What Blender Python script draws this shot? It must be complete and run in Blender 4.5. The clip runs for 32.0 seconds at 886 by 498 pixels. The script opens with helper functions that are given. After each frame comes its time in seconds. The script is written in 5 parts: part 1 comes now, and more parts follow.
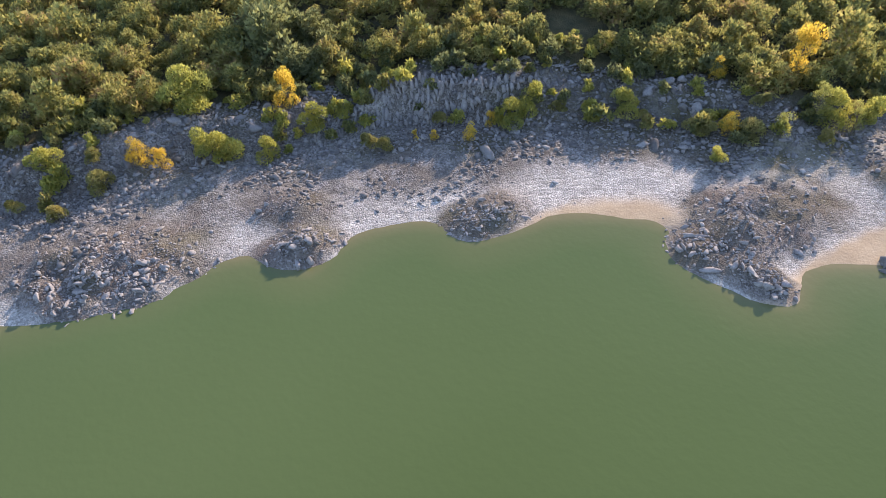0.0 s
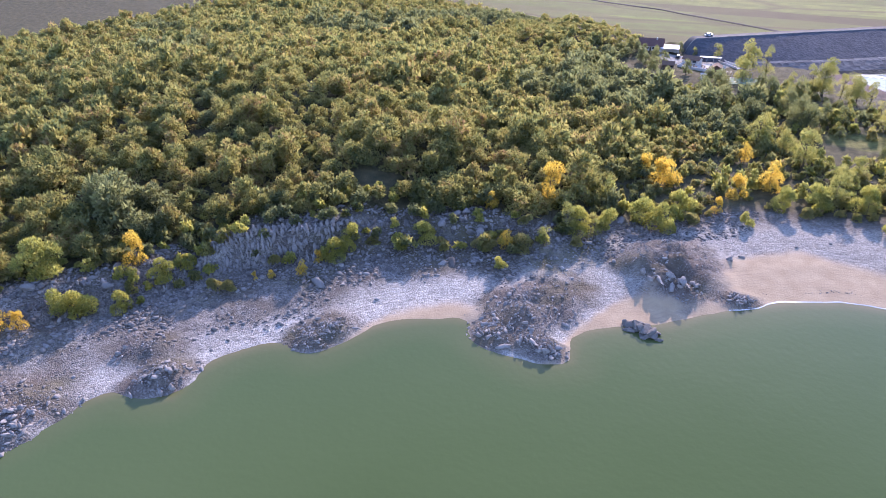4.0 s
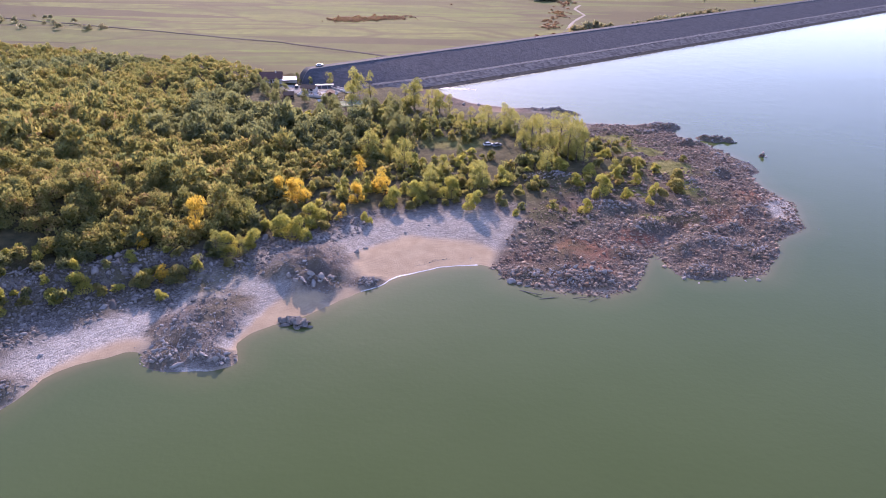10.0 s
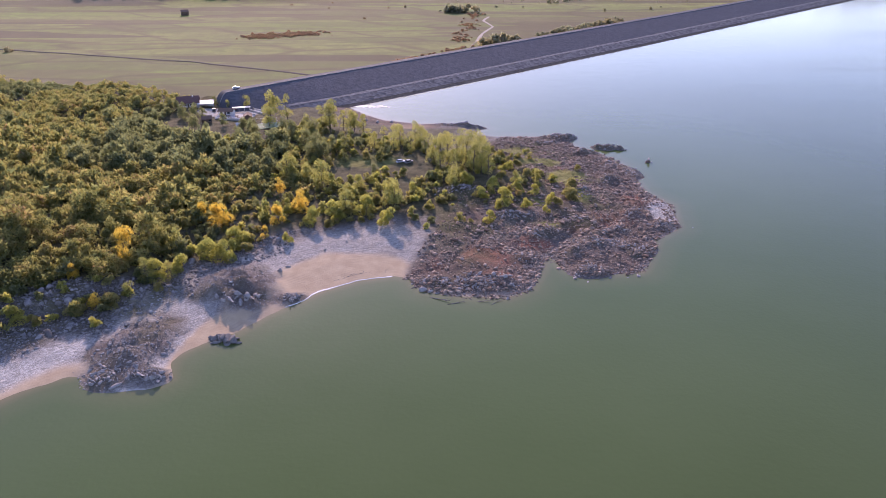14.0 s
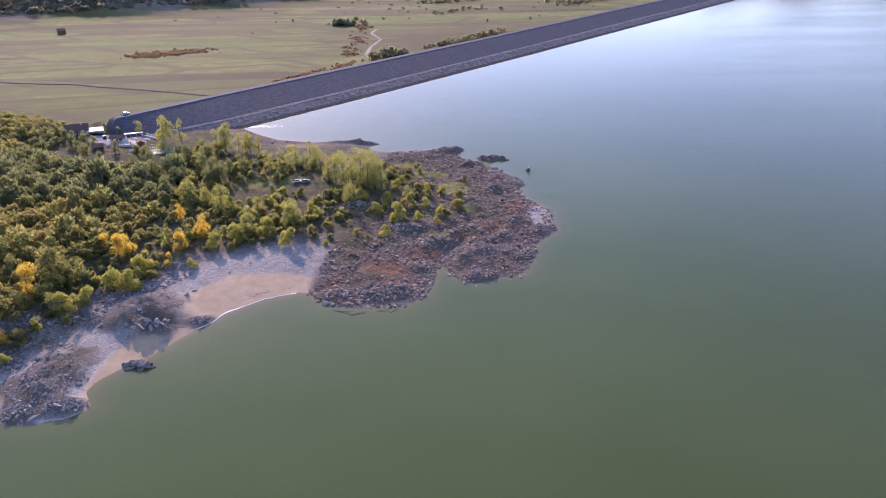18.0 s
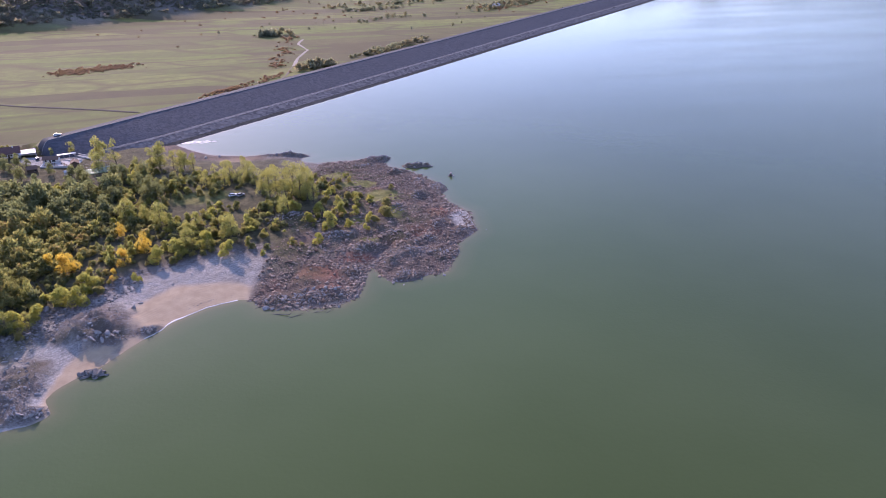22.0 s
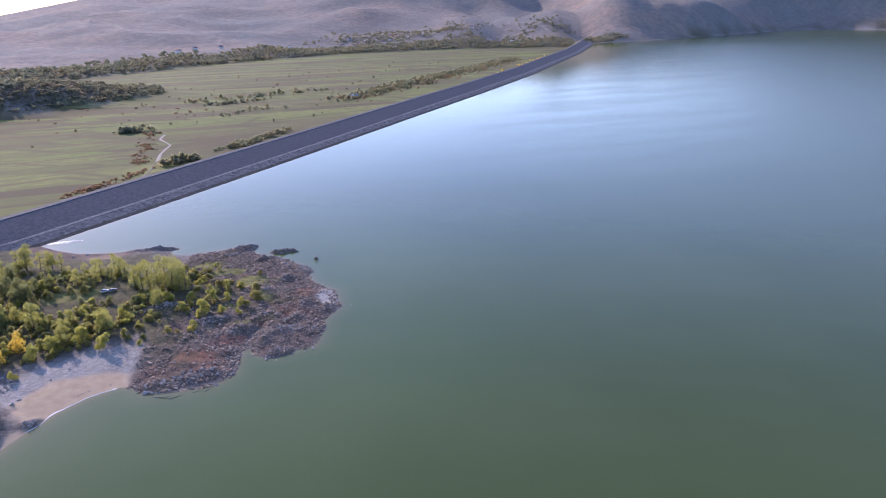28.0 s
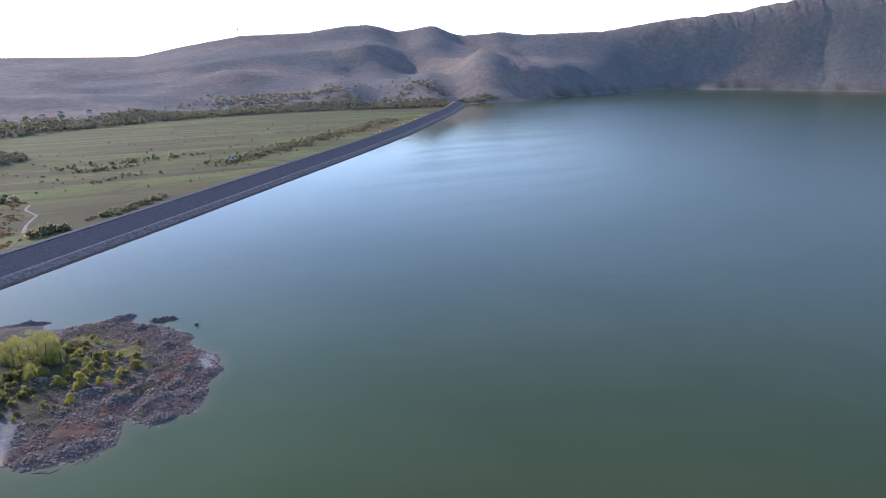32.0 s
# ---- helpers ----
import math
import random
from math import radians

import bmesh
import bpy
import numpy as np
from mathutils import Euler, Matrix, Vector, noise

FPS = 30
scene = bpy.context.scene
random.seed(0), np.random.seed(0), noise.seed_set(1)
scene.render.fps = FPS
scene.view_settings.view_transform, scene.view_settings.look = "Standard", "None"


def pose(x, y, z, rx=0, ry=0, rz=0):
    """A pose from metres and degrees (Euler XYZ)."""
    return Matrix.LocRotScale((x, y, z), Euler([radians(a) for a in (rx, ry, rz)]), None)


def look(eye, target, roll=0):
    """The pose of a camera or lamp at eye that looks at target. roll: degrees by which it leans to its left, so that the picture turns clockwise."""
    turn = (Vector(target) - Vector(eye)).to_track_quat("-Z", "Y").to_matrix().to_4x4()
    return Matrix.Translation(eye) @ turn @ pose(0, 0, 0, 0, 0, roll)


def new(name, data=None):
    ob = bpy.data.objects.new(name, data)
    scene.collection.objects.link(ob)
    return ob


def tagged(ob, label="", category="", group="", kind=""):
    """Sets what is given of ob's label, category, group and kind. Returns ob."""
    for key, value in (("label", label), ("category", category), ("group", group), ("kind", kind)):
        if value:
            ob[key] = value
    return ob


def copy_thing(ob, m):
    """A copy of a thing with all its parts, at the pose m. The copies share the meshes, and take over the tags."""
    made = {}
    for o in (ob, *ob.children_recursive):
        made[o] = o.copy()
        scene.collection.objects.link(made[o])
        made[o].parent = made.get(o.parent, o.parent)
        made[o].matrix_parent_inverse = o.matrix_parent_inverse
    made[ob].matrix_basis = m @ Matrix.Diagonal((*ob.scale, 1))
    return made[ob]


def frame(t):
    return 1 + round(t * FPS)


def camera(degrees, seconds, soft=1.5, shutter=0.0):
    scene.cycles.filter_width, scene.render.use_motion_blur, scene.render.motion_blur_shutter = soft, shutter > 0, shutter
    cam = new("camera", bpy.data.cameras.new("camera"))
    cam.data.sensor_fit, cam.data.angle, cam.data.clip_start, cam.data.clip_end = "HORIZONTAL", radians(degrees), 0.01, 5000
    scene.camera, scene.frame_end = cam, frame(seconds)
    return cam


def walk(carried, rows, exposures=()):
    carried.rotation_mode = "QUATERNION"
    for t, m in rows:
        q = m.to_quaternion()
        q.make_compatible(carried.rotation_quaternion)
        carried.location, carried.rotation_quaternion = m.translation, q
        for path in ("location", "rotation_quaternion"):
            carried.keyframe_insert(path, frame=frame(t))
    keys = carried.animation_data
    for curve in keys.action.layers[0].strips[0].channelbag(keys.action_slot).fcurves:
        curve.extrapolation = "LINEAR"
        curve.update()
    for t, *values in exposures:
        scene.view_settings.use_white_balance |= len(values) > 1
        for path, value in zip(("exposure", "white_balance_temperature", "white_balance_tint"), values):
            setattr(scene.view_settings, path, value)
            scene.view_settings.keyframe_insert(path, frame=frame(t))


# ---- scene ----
cam = camera(63.917, 32.0, soft=0.8)
PATH = [
    (0, pose(-41.91, 58.76, 81.70, 49.009, 2.312, 47.512)),
    (0.5, pose(-39.13, 57.09, 83.36, 50.503, 2.223, 46.656)),
    (1, pose(-36.38, 55.34, 84.92, 52.014, 2.093, 45.427)),
    (1.5, pose(-33.69, 53.52, 86.37, 53.535, 1.933, 43.719)),
    (2, pose(-31.12, 51.64, 87.72, 55.019, 1.772, 41.807)),
    (2.5, pose(-28.68, 49.73, 88.97, 56.464, 1.616, 39.926)),
    (4.5, pose(-18.74, 34.72, 90.15, 62.785, 0.776, 29.698)),
    (5, pose(-16.81, 32.64, 90.92, 62.693, 0.573, 26.190)),
    (5.5, pose(-14.97, 30.79, 91.65, 62.668, 0.405, 22.863)),
    (6, pose(-13.30, 29.07, 92.43, 62.704, 0.245, 19.586)),
    (6.5, pose(-11.82, 27.44, 93.25, 62.765, 0.071, 16.338)),
    (7, pose(-10.50, 25.85, 94.04, 62.831, -0.108, 13.199)),
    (7.5, pose(-9.25, 24.22, 94.84, 62.929, -0.258, 10.310)),
    (8, pose(-8.01, 22.47, 95.76, 63.066, -0.354, 7.847)),
    (8.5, pose(-6.89, 20.62, 96.79, 63.224, -0.401, 6.011)),
    (9, pose(-6.00, 18.64, 97.92, 63.375, -0.433, 5.013)),
    (9.5, pose(-5.21, 16.48, 99.17, 63.497, -0.441, 4.709)),
    (10, pose(-4.42, 14.16, 100.49, 63.572, -0.409, 4.667)),
    (10.5, pose(-3.63, 11.81, 101.90, 63.611, -0.360, 4.599)),
    (11, pose(-2.82, 9.50, 103.45, 63.660, -0.312, 4.297)),
    (11.5, pose(-1.98, 7.20, 105.08, 63.723, -0.274, 3.596)),
    (12, pose(-1.21, 4.79, 106.71, 63.771, -0.254, 2.575)),
    (12.5, pose(-0.54, 2.33, 108.36, 63.771, -0.250, 1.467)),
    (13, pose(0.07, 0.10, 109.93, 63.776, -0.251, 0.377)),
    (13.5, pose(0.68, -1.93, 111.36, 63.833, -0.245, -0.699)),
    (14, pose(1.24, -3.88, 112.68, 63.932, -0.243, -1.773)),
    (14.5, pose(1.71, -5.72, 113.96, 64.035, -0.260, -2.832)),
    (16.5, pose(2.20, -14.43, 119.88, 64.230, -0.444, -7.254)),
    (17, pose(2.27, -16.58, 121.33, 64.268, -0.454, -8.287)),
    (17.5, pose(2.40, -19.00, 122.97, 64.284, -0.432, -9.303)),
    (18, pose(2.50, -21.78, 124.77, 64.281, -0.377, -10.273)),
    (18.5, pose(2.54, -24.77, 126.53, 64.261, -0.307, -11.092)),
    (19, pose(2.56, -27.69, 128.18, 64.230, -0.259, -11.790)),
    (19.5, pose(2.56, -30.49, 129.72, 64.196, -0.230, -12.451)),
    (20, pose(2.51, -33.29, 131.12, 64.173, -0.198, -13.110)),
    (20.5, pose(2.40, -36.23, 132.45, 64.164, -0.157, -13.780)),
    (21, pose(2.31, -39.34, 133.83, 64.170, -0.111, -14.479)),
    (21.5, pose(2.20, -42.60, 135.27, 64.223, -0.065, -15.198)),
    (22, pose(2.03, -45.92, 136.67, 64.388, -0.028, -15.910)),
    (22.5, pose(1.72, -49.20, 138.02, 64.724, -0.006, -16.622)),
    (23, pose(1.35, -52.40, 139.25, 65.194, -0.003, -17.354)),
    (23.5, pose(0.98, -55.53, 140.41, 65.715, 0.006, -18.144)),
    (24, pose(0.62, -58.70, 141.55, 66.253, 0.024, -18.988)),
    (24.5, pose(0.15, -61.96, 142.69, 66.814, 0.046, -19.876)),
    (25, pose(-0.43, -65.24, 143.82, 67.384, 0.070, -20.794)),
    (25.5, pose(-1.05, -68.45, 144.95, 67.942, 0.083, -21.700)),
    (27.5, pose(-3.44, -80.93, 149.71, 70.100, 0.078, -25.637)),
    (28, pose(-3.96, -84.41, 151.11, 70.649, 0.080, -26.674)),
    (28.5, pose(-4.49, -87.59, 152.33, 71.196, 0.089, -27.676)),
    (29, pose(-5.19, -90.50, 153.40, 71.741, 0.091, -28.706)),
    (29.5, pose(-6.09, -93.40, 154.46, 72.284, 0.073, -29.822)),
    (30, pose(-7.02, -96.52, 155.60, 72.840, 0.045, -31.036)),
    (30.5, pose(-7.99, -99.85, 156.81, 73.412, 0.012, -32.292)),
    (31, pose(-9.04, -103.26, 158.02, 73.997, -0.009, -33.565)),
    (31.5, pose(-10.11, -106.70, 159.20, 74.579, -0.005, -34.849)),
    (32, pose(-11.03, -110.15, 160.39, 75.142, 0.004, -36.094)),
]
# seconds, stops, kelvin, tint
EXPOSURES = [(0, 1.76, 7100, 22), (2.5, 1.88, 6350, 32), (5, 1.76, 6000, 37), (9, 1.62, 6500, 46), (13, 1.36, 6700, 44), (19, 1.34, 6450, 44), (25, 1.32, 6200, 42), (30, 1.16, 5950, 31), (32, 0.95, 5900, 27)]
walk(cam, PATH, EXPOSURES)

# ---- light ----
SUN_AZ, SUN_EL = -13.0, 24.0
world = bpy.data.worlds.new("world")
scene.world = world
world.use_nodes = True
wn, wl = world.node_tree.nodes, world.node_tree.links
sky = wn.new("ShaderNodeTexSky")
sky.sky_type, sky.sun_disc = "NISHITA", False
sky.sun_elevation, sky.sun_rotation = radians(SUN_EL), radians(SUN_AZ)
sky.air_density, sky.dust_density, sky.ozone_density = 1.0, 0.35, 3.0
wn["Background"].inputs["Strength"].default_value = 0.15
wl.new(sky.outputs[0], wn["Background"].inputs["Color"])
sun = new("sun", bpy.data.lights.new("sun", "SUN"))
sun.data.energy, sun.data.angle, sun.data.color = 2.3, radians(0.5), (1.0, 0.88, 0.72)
sun.matrix_world = look((500 * math.sin(radians(SUN_AZ)) * math.cos(radians(SUN_EL)),
                         500 * math.cos(radians(SUN_AZ)) * math.cos(radians(SUN_EL)),
                         500 * math.sin(radians(SUN_EL))), (0, 0, 0))

# ---- materials ----


class Nodes:
    """Short writing of a node material."""

    def __init__(self, name):
        self.mat = bpy.data.materials.new(name)
        self.mat.use_nodes = True
        self.n, self.l = self.mat.node_tree.nodes, self.mat.node_tree.links
        self.bsdf = self.n["Principled BSDF"]

    def add(self, kind, **inputs):
        node = self.n.new(kind)
        for key, value in inputs.items():
            self.put(node, key.replace("_", " "), value)
        return node

    def put(self, node, key, value):
        slot = node.inputs[int(key)] if key.isdigit() else node.inputs[key]
        if hasattr(value, "is_linked") or hasattr(value, "links"):
            self.l.new(value, slot)
        else:
            slot.default_value = value

    def place(self):
        return self.add("ShaderNodeNewGeometry").outputs["Position"]

    def noise(self, size, detail=4.0, rough=0.55, vector=None):
        node = self.add("ShaderNodeTexNoise", Scale=1.0 / size, Detail=detail, Roughness=rough)
        self.l.new(vector if vector is not None else self.place(), node.inputs["Vector"])
        return node.outputs["Fac"]

    def ramp(self, fac, *stops):
        node = self.add("ShaderNodeValToRGB")
        els = node.color_ramp.elements
        while len(els) < len(stops):
            els.new(0.5)
        for el, (at, col) in zip(els, stops):
            el.position = at
            el.color = (*col, 1) if not isinstance(col, (int, float)) else (col, col, col, 1)
        self.l.new(fac, node.inputs[0])
        return node.outputs["Color"]

    def mix(self, fac, a, b, blend="MIX"):
        node = self.n.new("ShaderNodeMix")
        node.data_type, node.blend_type = "RGBA", blend
        for slot, value in ((0, fac), (6, a), (7, b)):
            if hasattr(value, "links"):
                self.l.new(value, node.inputs[slot])
            else:
                node.inputs[slot].default_value = value if isinstance(value, (int, float)) else (*value, 1)
        return node.outputs[2]

    def math(self, op, a, b=0.0):
        node = self.n.new("ShaderNodeMath")
        node.operation = op
        for slot, value in ((0, a), (1, b)):
            if hasattr(value, "links"):
                self.l.new(value, node.inputs[slot])
            else:
                node.inputs[slot].default_value = value
        return node.outputs[0]

    def attribute(self, name):
        node = self.add("ShaderNodeAttribute")
        node.attribute_name = name
        return node.outputs["Fac"]

    def island(self):
        return self.add("ShaderNodeNewGeometry").outputs["Random Per Island"]

    def each(self):
        return self.add("ShaderNodeObjectInfo").outputs["Random"]

    def finish(self, colour, rough=0.9, bump=None, strength=0.5, distance=0.1, spec=0.3):
        self.put(self.bsdf, "Base Color", colour if hasattr(colour, "links") else (*colour, 1))
        self.put(self.bsdf, "Roughness", rough)
        self.put(self.bsdf, "Specular IOR Level", spec)
        if bump is not None:
            b = self.add("ShaderNodeBump", Strength=strength, Distance=distance, Height=bump)
            self.l.new(b.outputs[0], self.bsdf.inputs["Normal"])
        return self.mat


def ground_material():
    m = Nodes("ground")
    fine, mid = m.noise(0.5, 5), m.noise(4, 5)
    pebble = m.add("ShaderNodeTexVoronoi", Scale=1.0 / 0.26, Vector=m.place())
    grains = m.add("ShaderNodeSeparateColor", Color=pebble.outputs["Color"])
    block = m.add("ShaderNodeTexVoronoi", Scale=1.0 / 1.3, Vector=m.place())
    lumps = m.add("ShaderNodeSeparateColor", Color=block.outputs["Color"])
    speck = m.math("ADD", m.math("MULTIPLY", grains.outputs[0], 0.5), m.math("ADD", m.math("MULTIPLY", lumps.outputs[0], 0.2), m.math("MULTIPLY", m.noise(0.9, 3, 0.7), 0.3)))
    stone = m.ramp(speck, (0.25, (0.058, 0.054, 0.050)), (0.5, (0.145, 0.134, 0.122)), (0.78, (0.31, 0.29, 0.265)))
    gravel = m.mix(m.ramp(mid, (0.35, 0.0), (0.65, 0.8)), stone, (0.13, 0.108, 0.086))
    bands = m.add("ShaderNodeTexWave", Scale=0.4, Distortion=9.0, Detail=4.0, **{"Detail Scale": 0.6})
    row = m.add("ShaderNodeCombineXYZ", X=m.math("MULTIPLY", m.attribute("inland"), 0.62), Y=m.math("MULTIPLY", m.noise(16, 2), 1.3))
    m.l.new(row.outputs[0], bands.inputs["Vector"])
    chalk = m.mix(m.ramp(speck, (0.25, 0.0), (0.75, 1.0)), (0.27, 0.25, 0.215), (0.55, 0.51, 0.45))
    chalk = m.mix(m.math("MULTIPLY", m.ramp(bands.outputs["Fac"], (0.45, 0.0), (0.9, 0.42)), m.ramp(m.noise(9, 4), (0.42, 0.0), (0.6, 1.0))), chalk, m.mix(speck, (0.10, 0.10, 0.085), (0.30, 0.285, 0.25)))
    sand = m.mix(m.ramp(mid, (0.35, 0.0), (0.7, 1.0)), (0.37, 0.27, 0.168), (0.45, 0.34, 0.218))
    sand = m.mix(m.math("MULTIPLY", m.ramp(bands.outputs["Fac"], (0.6, 0.0), (0.95, 0.4)), m.ramp(m.noise(9, 4), (0.48, 0.0), (0.62, 1.0))), sand, (0.28, 0.21, 0.145))
    sand = m.mix(m.ramp(m.noise(1.1, 5, 0.7), (0.55, 0.0), (0.75, 0.35)), sand, (0.26, 0.21, 0.16))
    rust = m.ramp(m.noise(7, 6, 0.7), (0.30, (0.072, 0.058, 0.049)), (0.46, (0.12, 0.088, 0.068)), (0.60, (0.165, 0.105, 0.078)), (0.74, (0.165, 0.142, 0.082)))
    red = m.ramp(m.noise(3, 5, 0.7), (0.32, (0.12, 0.068, 0.05)), (0.60, (0.26, 0.105, 0.068)))
    meadow = m.ramp(m.noise(4, 6, 0.7), (0.32, (0.08, 0.08, 0.032)), (0.5, (0.17, 0.162, 0.05)), (0.7, (0.26, 0.235, 0.08)))
    grass = m.ramp(m.noise(5, 6, 0.7), (0.32, (0.05, 0.048, 0.028)), (0.5, (0.088, 0.08, 0.042)), (0.68, (0.14, 0.122, 0.062)))
    litter = m.ramp(m.noise(3, 5), (0.3, (0.05, 0.05, 0.026)), (0.7, (0.12, 0.10, 0.05)))
    base = m.mix(m.attribute("chalk"), gravel, chalk)
    base = m.mix(m.attribute("sand"), base, sand)
    base = m.mix(m.attribute("rust"), base, rust)
    base = m.mix(m.attribute("red"), base, red)
    base = m.mix(m.attribute("grass"), base, grass)
    base = m.mix(m.attribute("meadow"), base, meadow)
    base = m.mix(m.attribute("wood"), base, litter)
    # fields: long parcels, each in its own tone
    turn = m.add("ShaderNodeMapping")
    turn.inputs["Rotation"].default_value = (0, 0, radians(-24))
    turn.inputs["Scale"].default_value = (0.0052, 0.0130, 0.0)
    m.l.new(m.place(), turn.inputs["Vector"])
    cell = m.add("ShaderNodeTexVoronoi", Scale=1.0, Randomness=0.85)
    cell.distance = "CHEBYCHEV"
    wob = m.mix(0.10, turn.outputs[0], m.add("ShaderNodeTexNoise", Scale=0.012, Vector=m.place()).outputs["Color"], "ADD")
    m.l.new(wob, cell.inputs["Vector"])
    parcel = m.add("ShaderNodeSeparateColor")
    m.l.new(cell.outputs["Color"], parcel.inputs[0])
    tone = m.ramp(parcel.outputs[0], (0.05, (0.092, 0.076, 0.042)), (0.22, (0.118, 0.102, 0.050)), (0.40, (0.130, 0.124, 0.050)),
                  (0.56, (0.116, 0.132, 0.043)), (0.76, (0.145, 0.180, 0.045)))
    # narrow strips of ploughland and stubble across the parcels
    strip_map = m.add("ShaderNodeMapping")
    strip_map.inputs["Rotation"].default_value = (0, 0, radians(-20))
    strip_map.inputs["Scale"].default_value = (0.0036, 0.034, 0.0)
    m.l.new(m.place(), strip_map.inputs["Vector"])
    strip = m.add("ShaderNodeTexVoronoi", Scale=1.0, Randomness=0.9)
    strip.distance = "CHEBYCHEV"
    m.l.new(m.mix(0.06, strip_map.outputs[0], m.add("ShaderNodeTexNoise", Scale=0.02, Vector=m.place()).outputs["Color"], "ADD"), strip.inputs["Vector"])
    strip_tone = m.add("ShaderNodeSeparateColor", Color=strip.outputs["Color"])
    banded = m.ramp(strip_tone.outputs[0], (0.1, (0.075, 0.060, 0.038)), (0.35, (0.125, 0.108, 0.055)), (0.6, (0.115, 0.135, 0.043)), (0.9, (0.185, 0.195, 0.064)))
    tone = m.mix(m.math("MULTIPLY", m.ramp(m.noise(330, 3), (0.32, 0.0), (0.44, 0.9)), m.ramp(strip_tone.outputs[1], (0.25, 0.0), (0.35, 1.0))), tone, banded)
    tone = m.mix(m.ramp(m.noise(14, 6, 0.7), (0.42, 0.45), (0.62, 0.0)), tone, (0.092, 0.085, 0.042))
    second = m.add("ShaderNodeTexVoronoi", Scale=1.0, Randomness=0.85)
    second.distance, second.feature = "CHEBYCHEV", "F2"
    m.l.new(wob, second.inputs["Vector"])
    balk = m.math("SUBTRACT", second.outputs["Distance"], cell.outputs["Distance"])
    tone = m.mix(m.ramp(balk, (0.0, 0.75), (0.07, 0.0)), tone, (0.085, 0.072, 0.04))
    streak = m.add("ShaderNodeMapping")
    streak.inputs["Rotation"].default_value = (0, 0, radians(-24))
    streak.inputs["Scale"].default_value = (0.006, 0.11, 0.0)
    m.l.new(m.place(), streak.inputs["Vector"])
    lines = m.noise(1.0, 5, 0.6, streak.outputs[0])
    tone = m.mix(m.ramp(lines, (0.45, 0.0), (0.75, 0.25)), tone, (0.09, 0.078, 0.04))
    tone = m.mix(m.ramp(m.noise(60, 5), (0.5, 0.0), (0.75, 0.25)), tone, (0.17, 0.145, 0.07))
    tone = m.mix(1.0, tone, (1.02, 1.03, 0.84), "MULTIPLY")
    base = m.mix(m.attribute("field"), base, tone)
    # autumn scrub and woods of the mountains
    clump = m.noise(26, 6, 0.7)
    scrub = m.ramp(m.noise(420, 5), (0.34, (0.195, 0.198, 0.175)), (0.5, (0.26, 0.222, 0.178)), (0.68, (0.325, 0.235, 0.172)))
    scrub = m.mix(m.ramp(m.noise(110, 5, 0.65), (0.42, 0.55), (0.6, 0.0)), scrub, (0.20, 0.18, 0.155))
    scrub = m.mix(m.ramp(clump, (0.35, 0.6), (0.62, 0.0)), scrub, (0.13, 0.125, 0.11))
    base = m.mix(m.attribute("mountain"), base, scrub)
    stony = m.math("MULTIPLY", m.math("SUBTRACT", 1.0, m.attribute("sand")), m.math("SUBTRACT", 1.0, m.attribute("field")))
    grit = m.math("MULTIPLY", stony, m.math("ADD", m.math("MULTIPLY", pebble.outputs["Distance"], -0.5), m.math("MULTIPLY", block.outputs["Distance"], -0.5)))
    height = m.math("ADD", m.math("ADD", grit, m.math("MULTIPLY", fine, 0.25)), m.math("MULTIPLY", m.math("MULTIPLY", clump, m.attribute("mountain")), 22.0))
    return m.finish(base, 0.95, height, 0.7, 0.6, 0.15)


def rock_material(name, dark, light, warm):
    m = Nodes(name)
    tone = m.mix(m.island(), dark, light)
    tone = m.mix(m.ramp(m.noise(0.6, 6, 0.7), (0.35, 0.0), (0.7, 0.75)), tone, warm)
    tone = m.mix(m.ramp(m.noise(0.25, 4), (0.55, 0.0), (0.75, 0.5)), tone, (0.10, 0.095, 0.09))
    return m.finish(tone, 0.92, m.noise(0.3, 6, 0.7), 0.8, 0.12, 0.2)


def leaf_material(name, *tones, patch=9.0):
    m = Nodes(name)
    wide = m.math("ADD", m.math("MULTIPLY", m.noise(patch, 2), 0.75), m.math("MULTIPLY", m.island(), 0.24))
    wide = m.math("ADD", wide, 0.005)
    steps = [(0.30 + 0.42 * n / max(1, len(tones) - 1), t) for n, t in enumerate(tones)]
    tone = m.ramp(wide, *steps)
    m.finish(tone, 0.75, spec=0.2)
    see = m.add("ShaderNodeBsdfTranslucent", Color=m.mix(1.0, tone, (1.25, 1.2, 0.9), "MULTIPLY"))
    both = m.add("ShaderNodeMixShader", Fac=0.7)
    m.l.new(m.bsdf.outputs[0], both.inputs[1])
    m.l.new(see.outputs[0], both.inputs[2])
    m.l.new(both.outputs[0], m.n["Material Output"].inputs["Surface"])
    return m.mat


def plain(name, colour, rough=0.8, spread=0.25, grain=0.4, spec=0.3, metal=0.0):
    m = Nodes(name)
    dark = tuple(c * (1 - spread) for c in colour)
    tone = m.mix(m.ramp(m.noise(grain, 5, 0.65), (0.3, 0.0), (0.7, 1.0)), dark, colour)
    m.put(m.bsdf, "Metallic", metal)
    return m.finish(tone, rough, m.noise(grain * 0.4, 4), 0.3, 0.02, spec)


